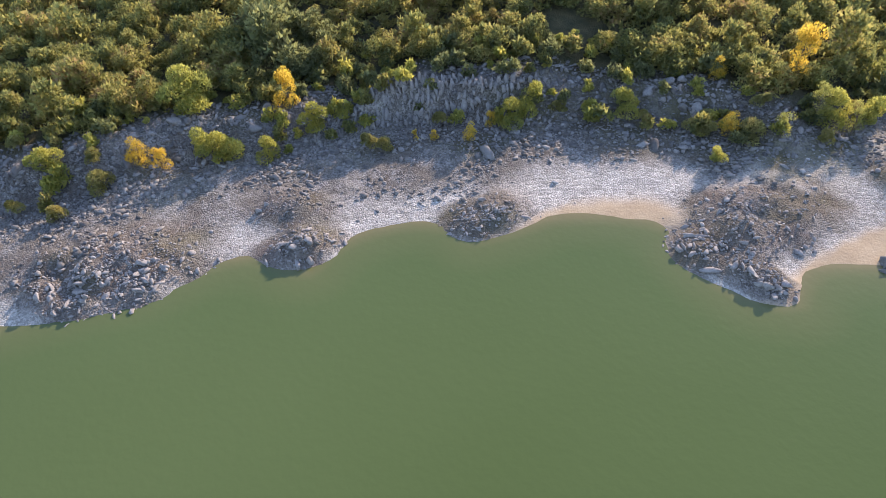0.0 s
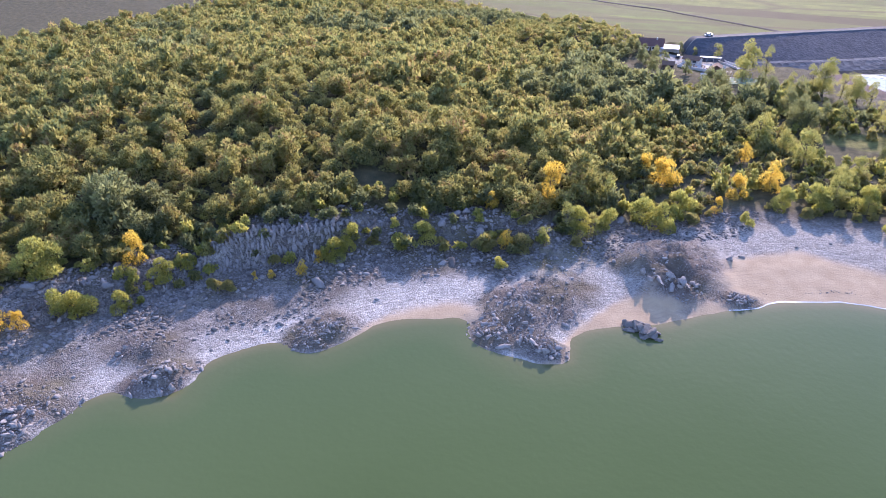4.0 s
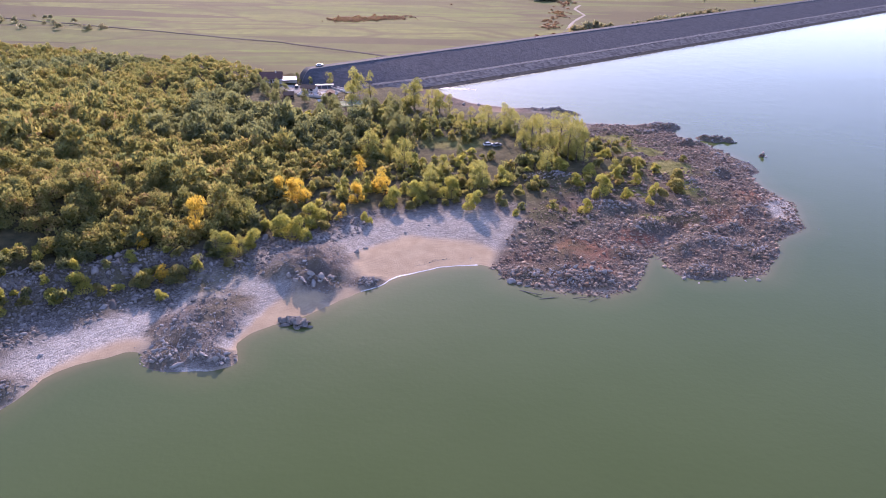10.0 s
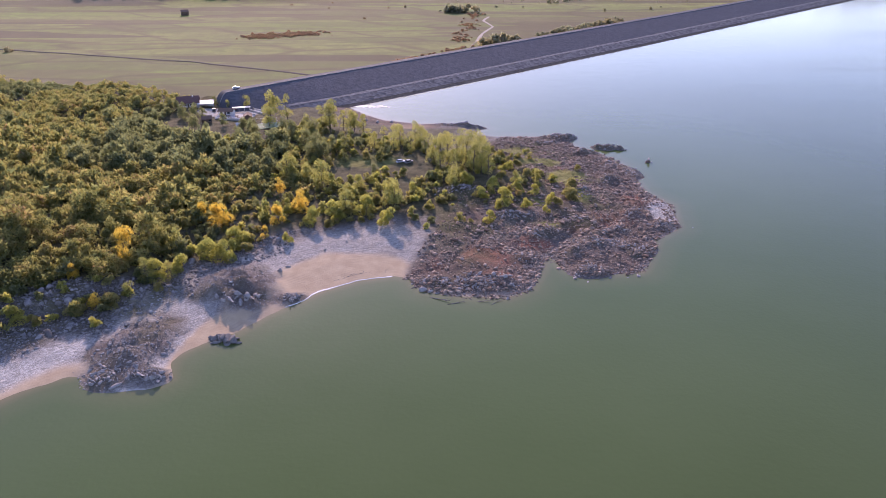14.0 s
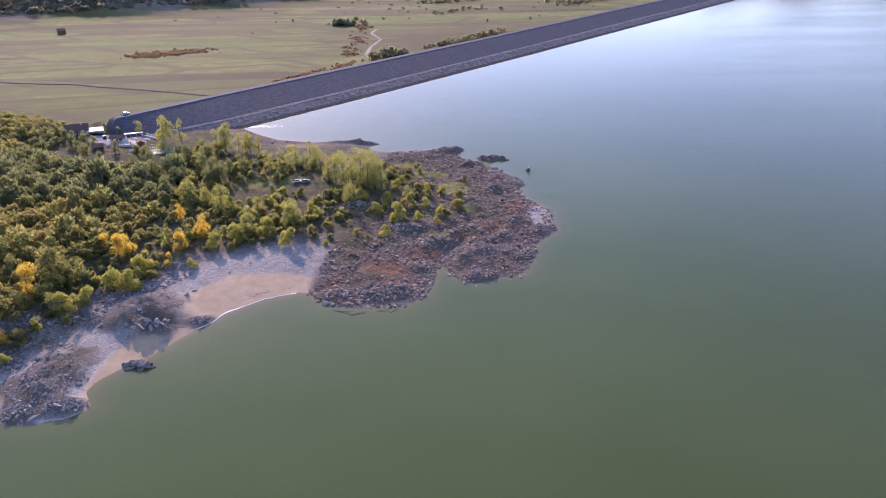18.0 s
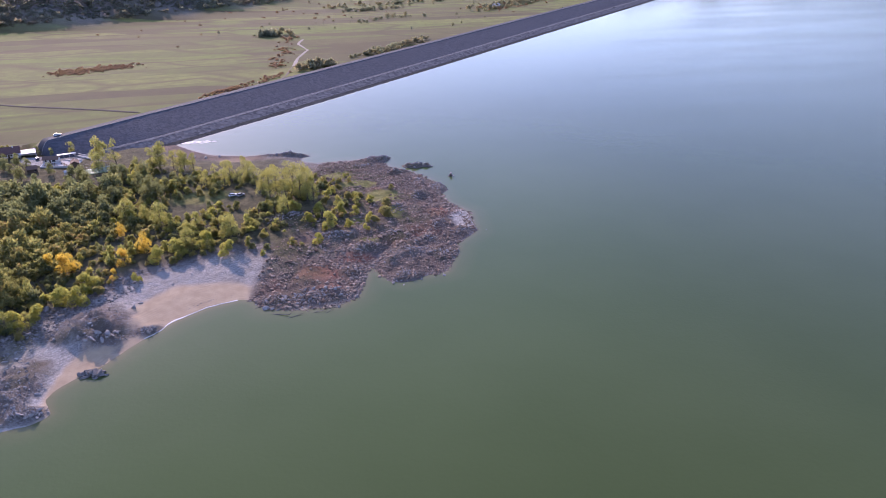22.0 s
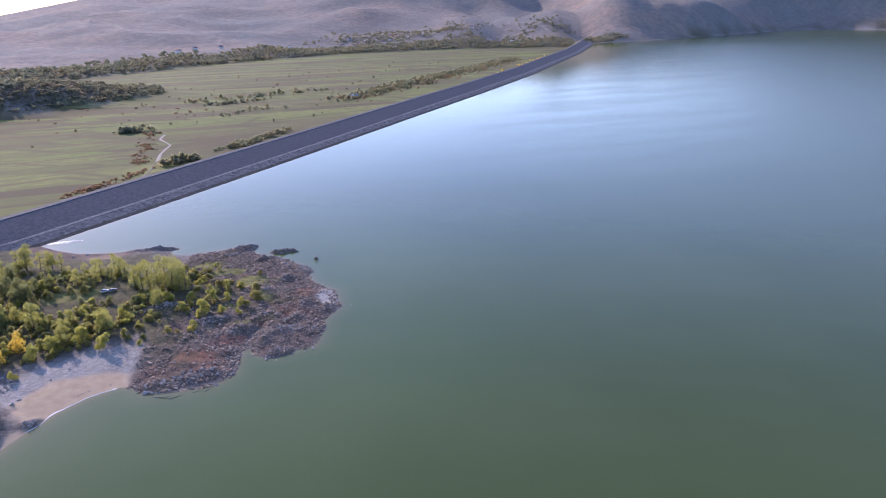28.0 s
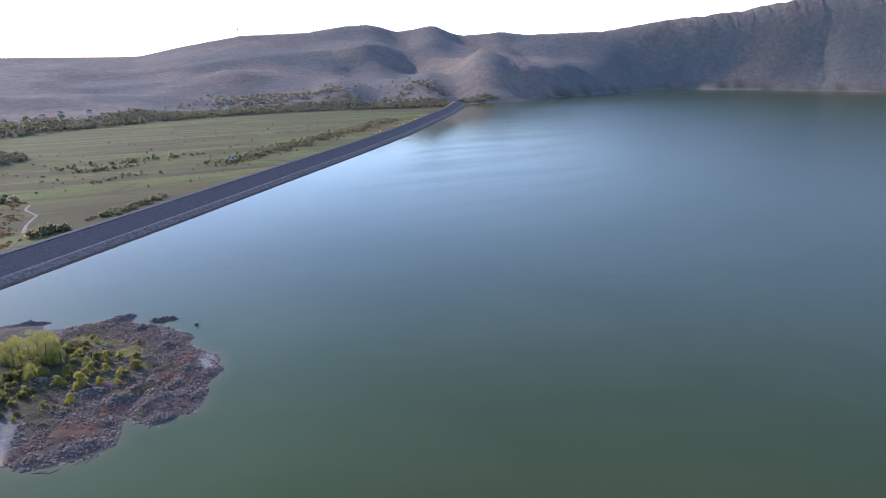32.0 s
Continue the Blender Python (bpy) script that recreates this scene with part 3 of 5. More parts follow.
def ground(x, y):
    x, y = np.asarray(x, float), np.asarray(y, float)
    s = inland(x, y)
    near = (np.abs(x + 80) < 400) & (np.abs(y - 200) < 420)
    s = s + np.where(near, (1.0 + 0.9 * step(0, 12, x)) * fbm(x, y, 8, 3, 3) * step(-125, -80, x - 0.5 * y + 90) + np.where(x < -60, 0.5 * fbm(x, y, 6, 3, 3), 0), 0)
    z = np.where(s > 0, 0.09 * np.minimum(s, 24) + 0.035 * np.clip(s - 24, 0, 40), np.maximum(0.16 * s, -5.0))
    # hill, with a rock step at its foot on the western shore
    rise, west = hill(x, y, s)
    z = z + rise + rock_step(x, y, s)
    z = z + np.where(s > 0, 1.1 * fbm(x, y, 30, 11, 4) * step(4, 40, s) + 0.35 * fbm(x, y, 4.5, 13, 3) * step(2, 20, s), 0)
    # shoulder that carries the house at the end of the dam
    z = z + (1.4 * step(-108, -126, x) + 3.4 * step(-140, -156, x)) * step(372, 402, y) * step(-235, -165, x) * np.where(s > 0, 1, 0)
    # rough ground of the point
    point = step(-9, 1, x - 0.3 * (y - 205)) * step(185, 200, y) * step(400, 350, y)
    z = z + np.where(s > 1, point * (2.1 * np.abs(fbm(x, y, 10, 17, 3)) + 0.8 * fbm(x, y, 3.4, 19, 2)) * step(1, 8, s), 0)
    for cx, cy, a, b, turn, h in SWELLS:
        c, w = math.cos(math.radians(turn)), math.sin(math.radians(turn))
        u, v = ((x - cx) * c + (y - cy) * w) / a, (-(x - cx) * w + (y - cy) * c) / b
        k = np.exp(-(u * u + v * v) ** 1.5) * (1 + 0.95 * fbm(x, y, 4.5, 25, 3))
        z = z + k * (h + np.where(s < 0, np.minimum(-0.16 * s, 1.5), 0) + 0.5 * fbm(x, y, 3, 23, 2))
    # the land falls to the valley floor behind the brink and the dam
    low = VALLEY_Z + 1.2 * fbm(x, y, 160, 29, 3)
    beyond = y - np.interp(x, *zip(*BRINK))
    fall = np.where(x < -130, step(-10, 75, beyond + 8 * fbm(x, y, 50, 31, 2)), step(-14, 8, beyond))
    z = np.where(s > 0, z * (1 - fall) + low * fall, z)
    d, along = distance_to(DAM_FOOT, x, y)
    under = (along > 1) & (along < 2560) & (d < 36) & (s > 0)
    z = np.where(under, np.minimum(z, -6), z)
    # round wooded hill in the valley
    z = z + 40 * knoll(x, y)
    # mountains
    r, az = np.hypot(x, y + 50), np.degrees(np.arctan2(x, y + 50))
    far = by_bearing(CREST, az)
    r0 = by_bearing(RISE, az) + 40 * fbm(x, y, 300, 37, 3)
    top = 158 + np.tan(np.radians(np.interp(az, *zip(*RIDGE)))) * far
    k = np.clip((r - r0) / (far - r0), 0, 1)
    shape = 0.42 * k + 0.58 * k ** 2.2
    spur = 110 * np.exp(-((r - 3550) / 420) ** 2) * step(32, 41, az) * step(57, 44, az + 1.5 * fbm(x, y, 500, 45, 2))
    rough = 1 - np.abs(fbm(x, y, 800, 41, 5))
    m = (top - VALLEY_Z) * shape + spur * step(0, 0.2, k) + ((rough - 0.75) * 190 * np.sqrt(k) * (1 - k ** 3) + 13 * fbm(x, y, 170, 43, 2) * np.sqrt(k) * (1 - k)) * np.clip((far - r0) / 1800, 0.12, 1)
    gully = 1 - np.abs(value_noise(az * 0.30 + 0.0009 * r + 0.5 * fbm(x, y, 700, 47, 2), 0 * az, 1.0, 49))
    m = m - 95 * gully ** 4 * np.sqrt(k) * (1 - k ** 2) * step(24, 34, az)
    fall = np.clip((r - far - 60) / 120, 0, 1) ** 2 * 420
    z = np.where(r > r0, np.where(s > 0, np.maximum(z, -11) + np.maximum(m, 0.5 + 0 * m) - fall, z), z)
    return z

# ---- the ground: one sheet to the horizon ----


def marks(near0, near1, fine, limit0, limit1, cap, growth=1.12):
    """Grid lines, fine between near0 and near1 and wider outside."""
    out = list(np.arange(near0, near1 + 0.01, fine))
    gap = fine
    while out[-1] < limit1:
        gap = min(gap * growth, cap)
        out.append(out[-1] + gap)
    gap, head = fine, []
    while (head[-1] if head else near0) > limit0:
        gap = min(gap * growth, cap)
        head.append((head[-1] if head else near0) - gap)
    return np.array(head[::-1] + out)


gx = marks(-270, 125, 1.55, -4950, 4950, 60)
gy = marks(45, 440, 1.55, -4700, 4950, 65)
X, Y = np.meshgrid(gx, gy)
Z = ground(X, Y)
nx, ny = len(gx), len(gy)
idx = np.arange(nx * ny).reshape(ny, nx)
quads = np.stack([idx[:-1, :-1], idx[:-1, 1:], idx[1:, 1:], idx[1:, :-1]], -1).reshape(-1, 4)
sheet = mesh_of("ground", np.stack([X, Y, Z], -1).reshape(-1, 3), quads, GROUND, True)
S = inland(X, Y)
wob = 4 * fbm(X, Y, 12, 51, 3)
wood_line = step(36, 44, S + wob) * step(-78, -95, X - 0.28 * (Y - 225) + wob) * step(12, -4, Y - np.interp(X, *zip(*BRINK)))
point = step(-7, 0, X - 0.3 * (Y - 205) + 0.7 * wob) * step(190, 196, Y)
shore_band = step(46, 34, S + wob)
masks = {
    "wood": wood_line,
    "sand": step(2, -2.5, S + 0.45 * wob - np.interp(X, [-112, -106, -88, -84, -70, -64, -56, -45, -33, -20, -11, 0], [-4, 4.5, 4.5, -6, -4, 8, 14, 18, 21, 17, 14, 8])) * (1 - point) * step(250, 230, Y) * step(-114, -106, X),
    "chalk": shore_band * (1 - point) * np.clip(1.0 - 0.95 * np.where(X < -88, step(9, 21, S + wob + 6 * step(-112, -128, X)), step(31, 40, S + wob)) + 0.7 * fbm(X, Y, 10, 53, 3), 0, 1) * step(300, 250, Y),
    "rust": np.clip(point * (0.62 + 0.9 * fbm(X, Y, 16, 57, 3)), 0, 1) * step(0.5, 4, S) * step(375, 350, Y) * step(0.7, 1.2, np.hypot((X - 102) / 8, (Y - 257) / 16)),
    "grass": np.clip(step(38, 50, S + wob) + step(6, 14, S + wob) * step(335, 350, Y) + point * step(12, 24, S + 2 * wob) * np.clip(0.55 + 1.3 * fbm(X, Y, 12, 58, 3), 0, 1), 0, 1) * step(-40, 40, S),
    "field": step(0, 22, Y - np.interp(X, *zip(*BRINK)) + wob) * step(20, 30, S),
}
R, AZ = np.hypot(X, Y + 50), np.degrees(np.arctan2(X, Y + 50))
masks["mountain"] = np.where(S > 3, np.maximum(step(-5, 60, R - by_bearing(RISE, AZ) + 60 * fbm(X, Y, 200, 59, 3)), step(0.12, 0.3, knoll(X, Y))), 0)
masks["sand"] = np.clip(masks["sand"], 0, 1)
masks["sand"] = np.maximum(masks["sand"], step(1.2, 0.8, np.hypot((X + 5 - 0.5 * (Y - 378)) / 11, (Y - 378) / 6)))
yard = np.maximum(step(1.15, 0.9, np.hypot((X + 108) / 17, (Y - 395) / 10)), step(1.15, 0.9, np.hypot((X + 146) / 4, (Y - 405) / 7)))
K = 0 * X
for cx, cy, a, b, turn, h in SWELLS:
    c, w = math.cos(radians(turn)), math.sin(radians(turn))
    u, v = ((X - cx) * c + (Y - cy) * w) / a, (-(X - cx) * w + (Y - cy) * c) / b
    K = np.maximum(K, step(1.5, 0.9, np.hypot(u, v) + 0.6 * fbm(X, Y, 8, 77, 3) + 0.35 * fbm(X, Y, 3.5, 78, 2)))
masks["chalk"], masks["sand"] = masks["chalk"] * (1 - 0.9 * K), masks["sand"] * (1 - K)
masks["grass"] = np.maximum(masks["grass"], K * np.clip(0.15 + 0.8 * fbm(X, Y, 7, 79, 3), 0, 0.8))
masks["rust"] = np.maximum(masks["rust"], K * np.clip(0.35 + 0.5 * fbm(X, Y, 9, 80, 2), 0, 0.7))
weeds = step(-66, -80, X) * step(15, 24, S + wob) * step(250, 225, Y) * np.clip(0.10 + 1.3 * fbm(X, Y, 13, 81, 3), 0, 0.95)
masks["grass"] = np.maximum(masks["grass"], weeds)
masks["chalk"] = masks["chalk"] * (1 - 0.35 * step(-66, -54, X))
masks["chalk"] = np.clip(masks["chalk"] + yard + 0.3 * step(12, 5, S) * step(2400, 2600, R), 0, 1)


def patches(*rows):
    out = 0 * X
    for cx, cy, a, b in rows:
        out = np.maximum(out, step(1.25, 0.75, np.hypot((X - cx) / a, (Y - cy) / b) + 0.45 * fbm(X, Y, 5, 83, 3)))
    return out


masks["red"] = patches((0, 213, 7, 5), (24, 216, 11, 8), (41, 227, 8, 5), (89, 267, 9, 6), (60, 303, 9, 5), (24, 202, 8, 4), (75, 247, 9, 6), (62, 240, 7, 5)) * (1 - 0.7 * K) * step(0.5, 3, S) * np.clip(0.8 + 0.7 * fbm(X, Y, 6, 89, 3), 0.2, 1.0) * step(0, 6, X - 0.3 * (Y - 205) + 0.5 * wob)
masks["meadow"] = patches((48, 331, 9, 5), (66, 291, 9, 11), (67, 269, 5, 7), (48, 262, 6, 4), (49, 240, 4, 3), (56, 312, 10, 5), (-24, 313, 17, 8), (-104, 364, 16, 9), (-60, 352, 10, 12)) * step(2, 6, S)
tip = patches((99, 257, 7, 14))
shingle = step(-70, -55, X) * step(14, 8, X) * step(368, 376, Y) * step(16, 10, S)
masks["chalk"] = np.maximum(masks["chalk"], 0.8 * tip)
masks["rust"] = np.maximum(masks["rust"] * (1 - tip), 0.8 * shingle)
masks["grass"] = masks["grass"] * (1 - shingle)
masks["inland"] = np.clip(S, -5, 60)
masks["grass"] = masks["grass"] * (1 - yard)
masks["wood"] = masks["wood"] * (1 - yard)
masks["mountain"] = masks["mountain"] * step(6, 18, S)
for key, value in masks.items():
    sheet.attributes.new(key, "FLOAT", "POINT").data.foreach_set("value", np.asarray(value, np.float32).ravel())
tagged(new("ground", sheet), "shore, wooded hill, valley fields and far mountains", "ground", kind="structure")

# water: a sheet with its depth, finer near the shore
wx = marks(-200, 150, 3.0, -4900, 4900, 50)
wy = marks(30, 440, 3.0, -4700, 2800, 50)
WX, WY = np.meshgrid(wx, wy)
nwx, nwy = len(wx), len(wy)
idx = np.arange(nwx * nwy).reshape(nwy, nwx)
quads = np.stack([idx[:-1, :-1], idx[:-1, 1:], idx[1:, 1:], idx[1:, :-1]], -1).reshape(-1, 4)
lake = mesh_of("water", np.stack([WX, WY, 0 * WX], -1).reshape(-1, 3), quads, WATER, True)
WS = inland(WX, WY)
keep = (WS < 62).reshape(-1)
lake.attributes.new("depth", "FLOAT", "POINT").data.foreach_set("value", np.clip(-WS / 30, 0, 1).astype(np.float32).ravel())
lake.attributes.new("open", "FLOAT", "POINT").data.foreach_set("value", step(25, 140, -WS).astype(np.float32).ravel())
lake.attributes.new("wide", "FLOAT", "POINT").data.foreach_set("value", step(60, 600, -WS).astype(np.float32).ravel())
bm = bmesh.new()
bm.from_mesh(lake)
bm.verts.ensure_lookup_table()
bmesh.ops.delete(bm, geom=[v for v in bm.verts if not keep[v.index]], context="VERTS")
bm.to_mesh(lake)
bm.free()
tagged(new("water", lake), "calm murky green lake water with small ripples", "lake", kind="structure")

# ---- woods on the hill ----


def sow(x0, y0, x1, y1, gap, seed):
    """Places on a shaken grid."""
    r = np.random.default_rng(seed)
    a, b = np.meshgrid(np.arange(x0, x1, gap), np.arange(y0, y1, gap))
    a = a.ravel() + r.uniform(-0.5, 0.5, a.size) * gap
    b = b.ravel() + r.uniform(-0.5, 0.5, b.size) * gap
    return a, b


def woods(name, label, x, y, shapes, material, size, seed, squash=(0.8, 1.25), sink=0.5):
    r = np.random.default_rng(seed)
    z = ground(x, y) - sink
    k = size * np.exp(r.normal(0, 0.26, len(x))).clip(0.5, 1.75)
    sz = np.stack([k, k, k * r.uniform(*squash, len(x))], -1)
    v, f = spread(shapes, np.stack([x, y, z], -1), sz, r.uniform(0, 6.28, len(x)), r.normal(0, 0.06, len(x)), r.integers(0, len(shapes), len(x)))
    return tagged(new(name, mesh_of(name, v, f, material)), label, "woods", kind="stuff")


near_crowns = [crown_shape(100 + n, 420, 0.115, 14, 1.0, 0.15) for n in range(8)]
far_crowns = [crown_shape(200 + n, 125, 0.20, 11, 0.95, 0.15) for n in range(7)]
fx, fy = sow(-440, -20, -60, 560, 5.0, 9)
fs = inland(fx, fy) + 6 * fbm(fx, fy, 18, 61, 3)
edge = fx - 0.28 * (fy - 225) + 6 * fbm(fx, fy, 25, 63, 2)
inside = (fs > 43) & (edge < -86) & (fy < np.interp(fx, *zip(*BRINK)) + 4) & (fbm(fx, fy, 26, 65, 3) > -0.50)
clear = ((fx > -138) & (fx < -50) & (fy > 333 + 0.7 * (-98 - fx).clip(0, 60)) & (fy < 445)) | (np.hypot((fx + 126) / 17, (fy - 397) / 13) < 1)
inside &= ~clear & (fy > 50 + 0.6 * np.maximum(0, -200 - fx))
fx, fy = fx[inside], fy[inside]
close = (fy < 235) & (fx > -230)
dark = (fbm(fx, fy, 45, 67, 2) > 0.30) | ((fx > -150) & (fy > 285) & (fbm(fx, fy, 20, 68, 2) > -0.35))
for name, use, shapes, mat, size in (
        ("oak_woods", close & ~dark, near_crowns, OAK, 3.5), ("oak_woods", ~close & ~dark, far_crowns, OAK, 3.65),
        ("evergreen_woods", close & dark, near_crowns, DARK, 3.9), ("evergreen_woods", ~close & dark, far_crowns, DARK, 4.0)):
    low = (1.0 + 0.34 * fbm(fx, fy, 15, 69, 2)) * (1 - 0.42 * step(-75, -20, fy - np.interp(fx, *zip(*BRINK))))
    woods(name, "dense autumn oak scrub in olive, yellow and rust" if "oak" in name else "darker green trees among the oak scrub",
          fx[use], fy[use], shapes, mat, size * low[use], 3 + len(name), (0.65, 1.1))
bx, by = fx + 2.5 + 0.8 * np.sin(fy), fy + 2.5 + 0.8 * np.cos(fx)
thin = [crown_shape(230 + n, 32, 0.25, 6, 0.7, 0.1) for n in range(6)]
for use, mat, label in ((dark, DARK, "dark green underwood between the trees"), (~dark, OAK, "olive and rust underwood between the oaks")):
    woods("underwood", label, bx[use], by[use], thin, mat, 2.7, 15, (0.6, 1.0))

# ---- the dam ----
dam = tagged(new("dam"), "long rockfill dam with a pale berm and a road on its crest", "dam", kind="structure")
foot = np.array([(-103, 391), (-92, 393)] + DAM_FOOT + [(1700, 2080)], float)
crest = np.array([(-116.5, 408.5), (-108, 416), (-68, 452), (7, 516), (179, 664), (369, 831), (598, 1030), (833, 1241), (1311, 1708), (1608, 2030), (1668, 2105)], float)


def dam_strip(name, material, profile, label):
    """A strip of the dam: profile of (share of the way to the crest, metres behind the crest, z)."""
    n = 430
    run = np.r_[0, np.cumsum(np.hypot(*np.diff(foot, axis=0).T))]
    t = np.r_[np.linspace(0, 20, 11), np.linspace(22, 600, 259), np.linspace(606, run[-1], n - 270)]
    f = np.stack([np.interp(t, run, foot[:, k]) for k in (0, 1)], -1)
    c = np.stack([np.interp(t, run, crest[:, k]) for k in (0, 1)], -1)
    away = (c - f) / np.linalg.norm(c - f, axis=1)[:, None]
    r = np.random.default_rng(len(name))
    rows = []
    for k, (p, b, z) in enumerate(profile):
        q = f + (c - f) * p + away * b
        shake = 0.0 if "crest" in name or "kerb" in name else 0.07
        rows.append(np.column_stack([q, z * (np.interp(t, [0, 3, 6], [0.35, 0.85, 1.0]) if z > 0 else 1) + r.normal(0, shake, n)]))
    v = np.stack(rows, 1)
    m = len(profile)
    i = np.arange(n * m).reshape(n, m)
    quads = np.stack([i[:-1, :-1], i[1:, :-1], i[1:, 1:], i[:-1, 1:]], -1).reshape(-1, 4)
    ob = new(name, mesh_of(name, v.reshape(-1, 3), quads, material, True))
    ob.parent = dam
    return tagged(ob, label)


def run_of(a, b, n):
    return [tuple(np.array(a) + (np.array(b) - np.array(a)) * k / n) for k in range(n + 1)]


ASPHALT = plain("asphalt", (0.075, 0.075, 0.078), 0.9, 0.3, 2.0)
CONCRETE = plain("concrete", (0.24, 0.23, 0.21), 0.9, 0.25, 1.5)
dam_strip("waterline", DAM_WET, run_of((-0.25, 0, -3.0), (0.09, 0, 1.1), 4), "dark wet stones at the waterline")
dam_strip("lower_face", DAM_LOWER, run_of((0.09, 0, 1.1), (0.30, 0, 3.7), 5), "coarse grey riprap")
dam_strip("berm", DAM_BERM, run_of((0.30, 0, 3.7), (0.37, 0, 4.1), 2), "pale stone berm")
dam_strip("upper_face", DAM_UPPER, run_of((0.37, 0, 4.1), (1.0, 0, 12.0), 10), "dark blue-grey riprap")
dam_strip("kerb", CONCRETE, [(1, 0, 11.7), (1, 0, 12.3), (1, 0.35, 12.3), (1, 0.35, 12.1)], "pale concrete kerb")
dam_strip("crest_road", ASPHALT, [(1, 0.35, 12.12), (1, 3.2, 12.2), (1, 6.0, 12.12)], "grey road on the crest")
dam_strip("back_slope", plain("dry_grass_bank", (0.20, 0.17, 0.08), 0.95, 0.5, 3.0), run_of((1, 6.0, 12.12), (1, 50, -12.5), 6), "grassy bank")

# ---- rocks ----


def height_at(x, y):
    return float(ground(np.array([float(x)]), np.array([float(y)]))[0])


small = [rock_shape(n, 1, 0.7) for n in range(8)]
big = [broken_rock(40 + n, 2, 0.75) for n in range(8)]
crack = [broken_rock(80 + n, 2, 0.8) for n in range(8)]
slab = [rock_shape(60 + n, 2, 1.5) for n in range(5)]


def stones(name, label, x, y, size, shapes, material, seed, sink=0.25):
    r = np.random.default_rng(seed)
    n = len(x)
    k = np.asarray(size) * np.ones(n)
    sz = k[:, None] * np.stack([r.uniform(0.8, 1.4, n), r.uniform(0.7, 1.1, n), r.uniform(0.6, 1.1, n)], -1)
    z = ground(x, y) + k * (0.35 - sink)
    v, f = spread(shapes, np.stack([x, y, z], -1), sz, r.uniform(0, 6.28, n), r.normal(0, 0.35, n), r.integers(0, len(shapes), n))
    return tagged(new(name, mesh_of(name, v, f, material)), label, "rocks", kind="stuff")


r = np.random.default_rng(21)
# loose scree along the western shore
ax, ay = sow(-205, 40, -45, 240, 0.62, 31)
s = inland(ax, ay)
dens = 0.22 + 0.75 * fbm(ax, ay, 11, 71, 3) + 0.55 * step(14, 26, s) - 0.40 * step(-84, -60, ax) * step(24, 12, s)
use = (s > 0.3) & (s < 43) & (r.uniform(size=len(ax)) < 0.8 * dens)
use &= (s > np.where(ax < -120, 6, np.where(ax < -88, 12, 27)) + 7 * fbm(ax, ay, 12, 78, 2)) | (r.uniform(size=len(ax)) < 0.3)
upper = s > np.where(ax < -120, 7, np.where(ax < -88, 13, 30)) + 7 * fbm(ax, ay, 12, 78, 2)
# stones nearer the wood take the limestone with shade in its colour
for k, mat, size, label in ((use & ~upper, ROCK, 0.11, "pale grey limestone scree on the lake shore"), (use & upper, ROCK_SHADED, 0.24, "grey scree below the wood, shade put into its colour")):
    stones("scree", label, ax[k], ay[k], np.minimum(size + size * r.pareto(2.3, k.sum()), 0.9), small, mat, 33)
# broken blocks strewn below the wood
qx, qy = sow(-205, 40, -70, 245, 1.45, 47)
qs = inland(qx, qy)
strewn = (qs > 15) & (qs < 44) & (r.uniform(size=len(qx)) < (0.16 + 0.85 * fbm(qx, qy, 12, 72, 3)) * step(13, 25, qs))
stones("fallen_blocks", "broken grey limestone blocks strewn below the wood", qx[strewn], qy[strewn], np.minimum(0.42 + 0.34 * r.pareto(2.6, strewn.sum()), 1.7), crack, ROCK_SHADED, 48, 0.3)
# stones of the point
ax, ay = sow(-18, 186, 118, 395, 0.74, 35)
s = inland(ax, ay)
dens = 0.88 + 0.65 * fbm(ax, ay, 13, 73, 3) - 0.40 * step(0.05, 0.45, fbm(ax, ay, 16, 57, 3)) * step(3, 7, s) + 0.40 * step(9, 1, s) - 0.30 * step(26, 40, s) - 2.0 * step(-3, -8, ax - 0.3 * (ay - 205) + 3 * fbm(ax, ay, 8, 76, 2))
for cx, cy, a, b in ((99, 257, 7, 14), (66, 291, 9, 11), (48, 331, 9, 5), (56, 312, 10, 5), (67, 269, 5, 7), (24, 216, 10, 7), (41, 227, 7, 4), (89, 267, 8, 5)):
    dens = dens - (0.5 if a * b < 75 else 0.65) * step(1.2, 0.7, np.hypot((ax - cx) / a, (ay - cy) / b) + 0.4 * fbm(ax, ay, 5, 83, 2))
use = (s > -1.0) & (s < 60) & (r.uniform(size=len(ax)) < dens)
stones("point_stones", "weathered grey and reddish stones of the point", ax[use], ay[use], np.minimum(0.20 + 0.22 * r.pareto(2.4, use.sum()), 1.1), small, ROCK_RED, 37)
pick = (s > -1.5) & (s < 34) & (dens > 0.1) & (r.uniform(size=len(ax)) < 0.17 * step(0.2, 0.9, dens))
stones("point_boulders", "grey limestone blocks breaking through the point", ax[pick], ay[pick], 0.34 + 0.32 * r.pareto(3.2, pick.sum()).clip(0, 2.2), crack, ROCK_RED, 39)
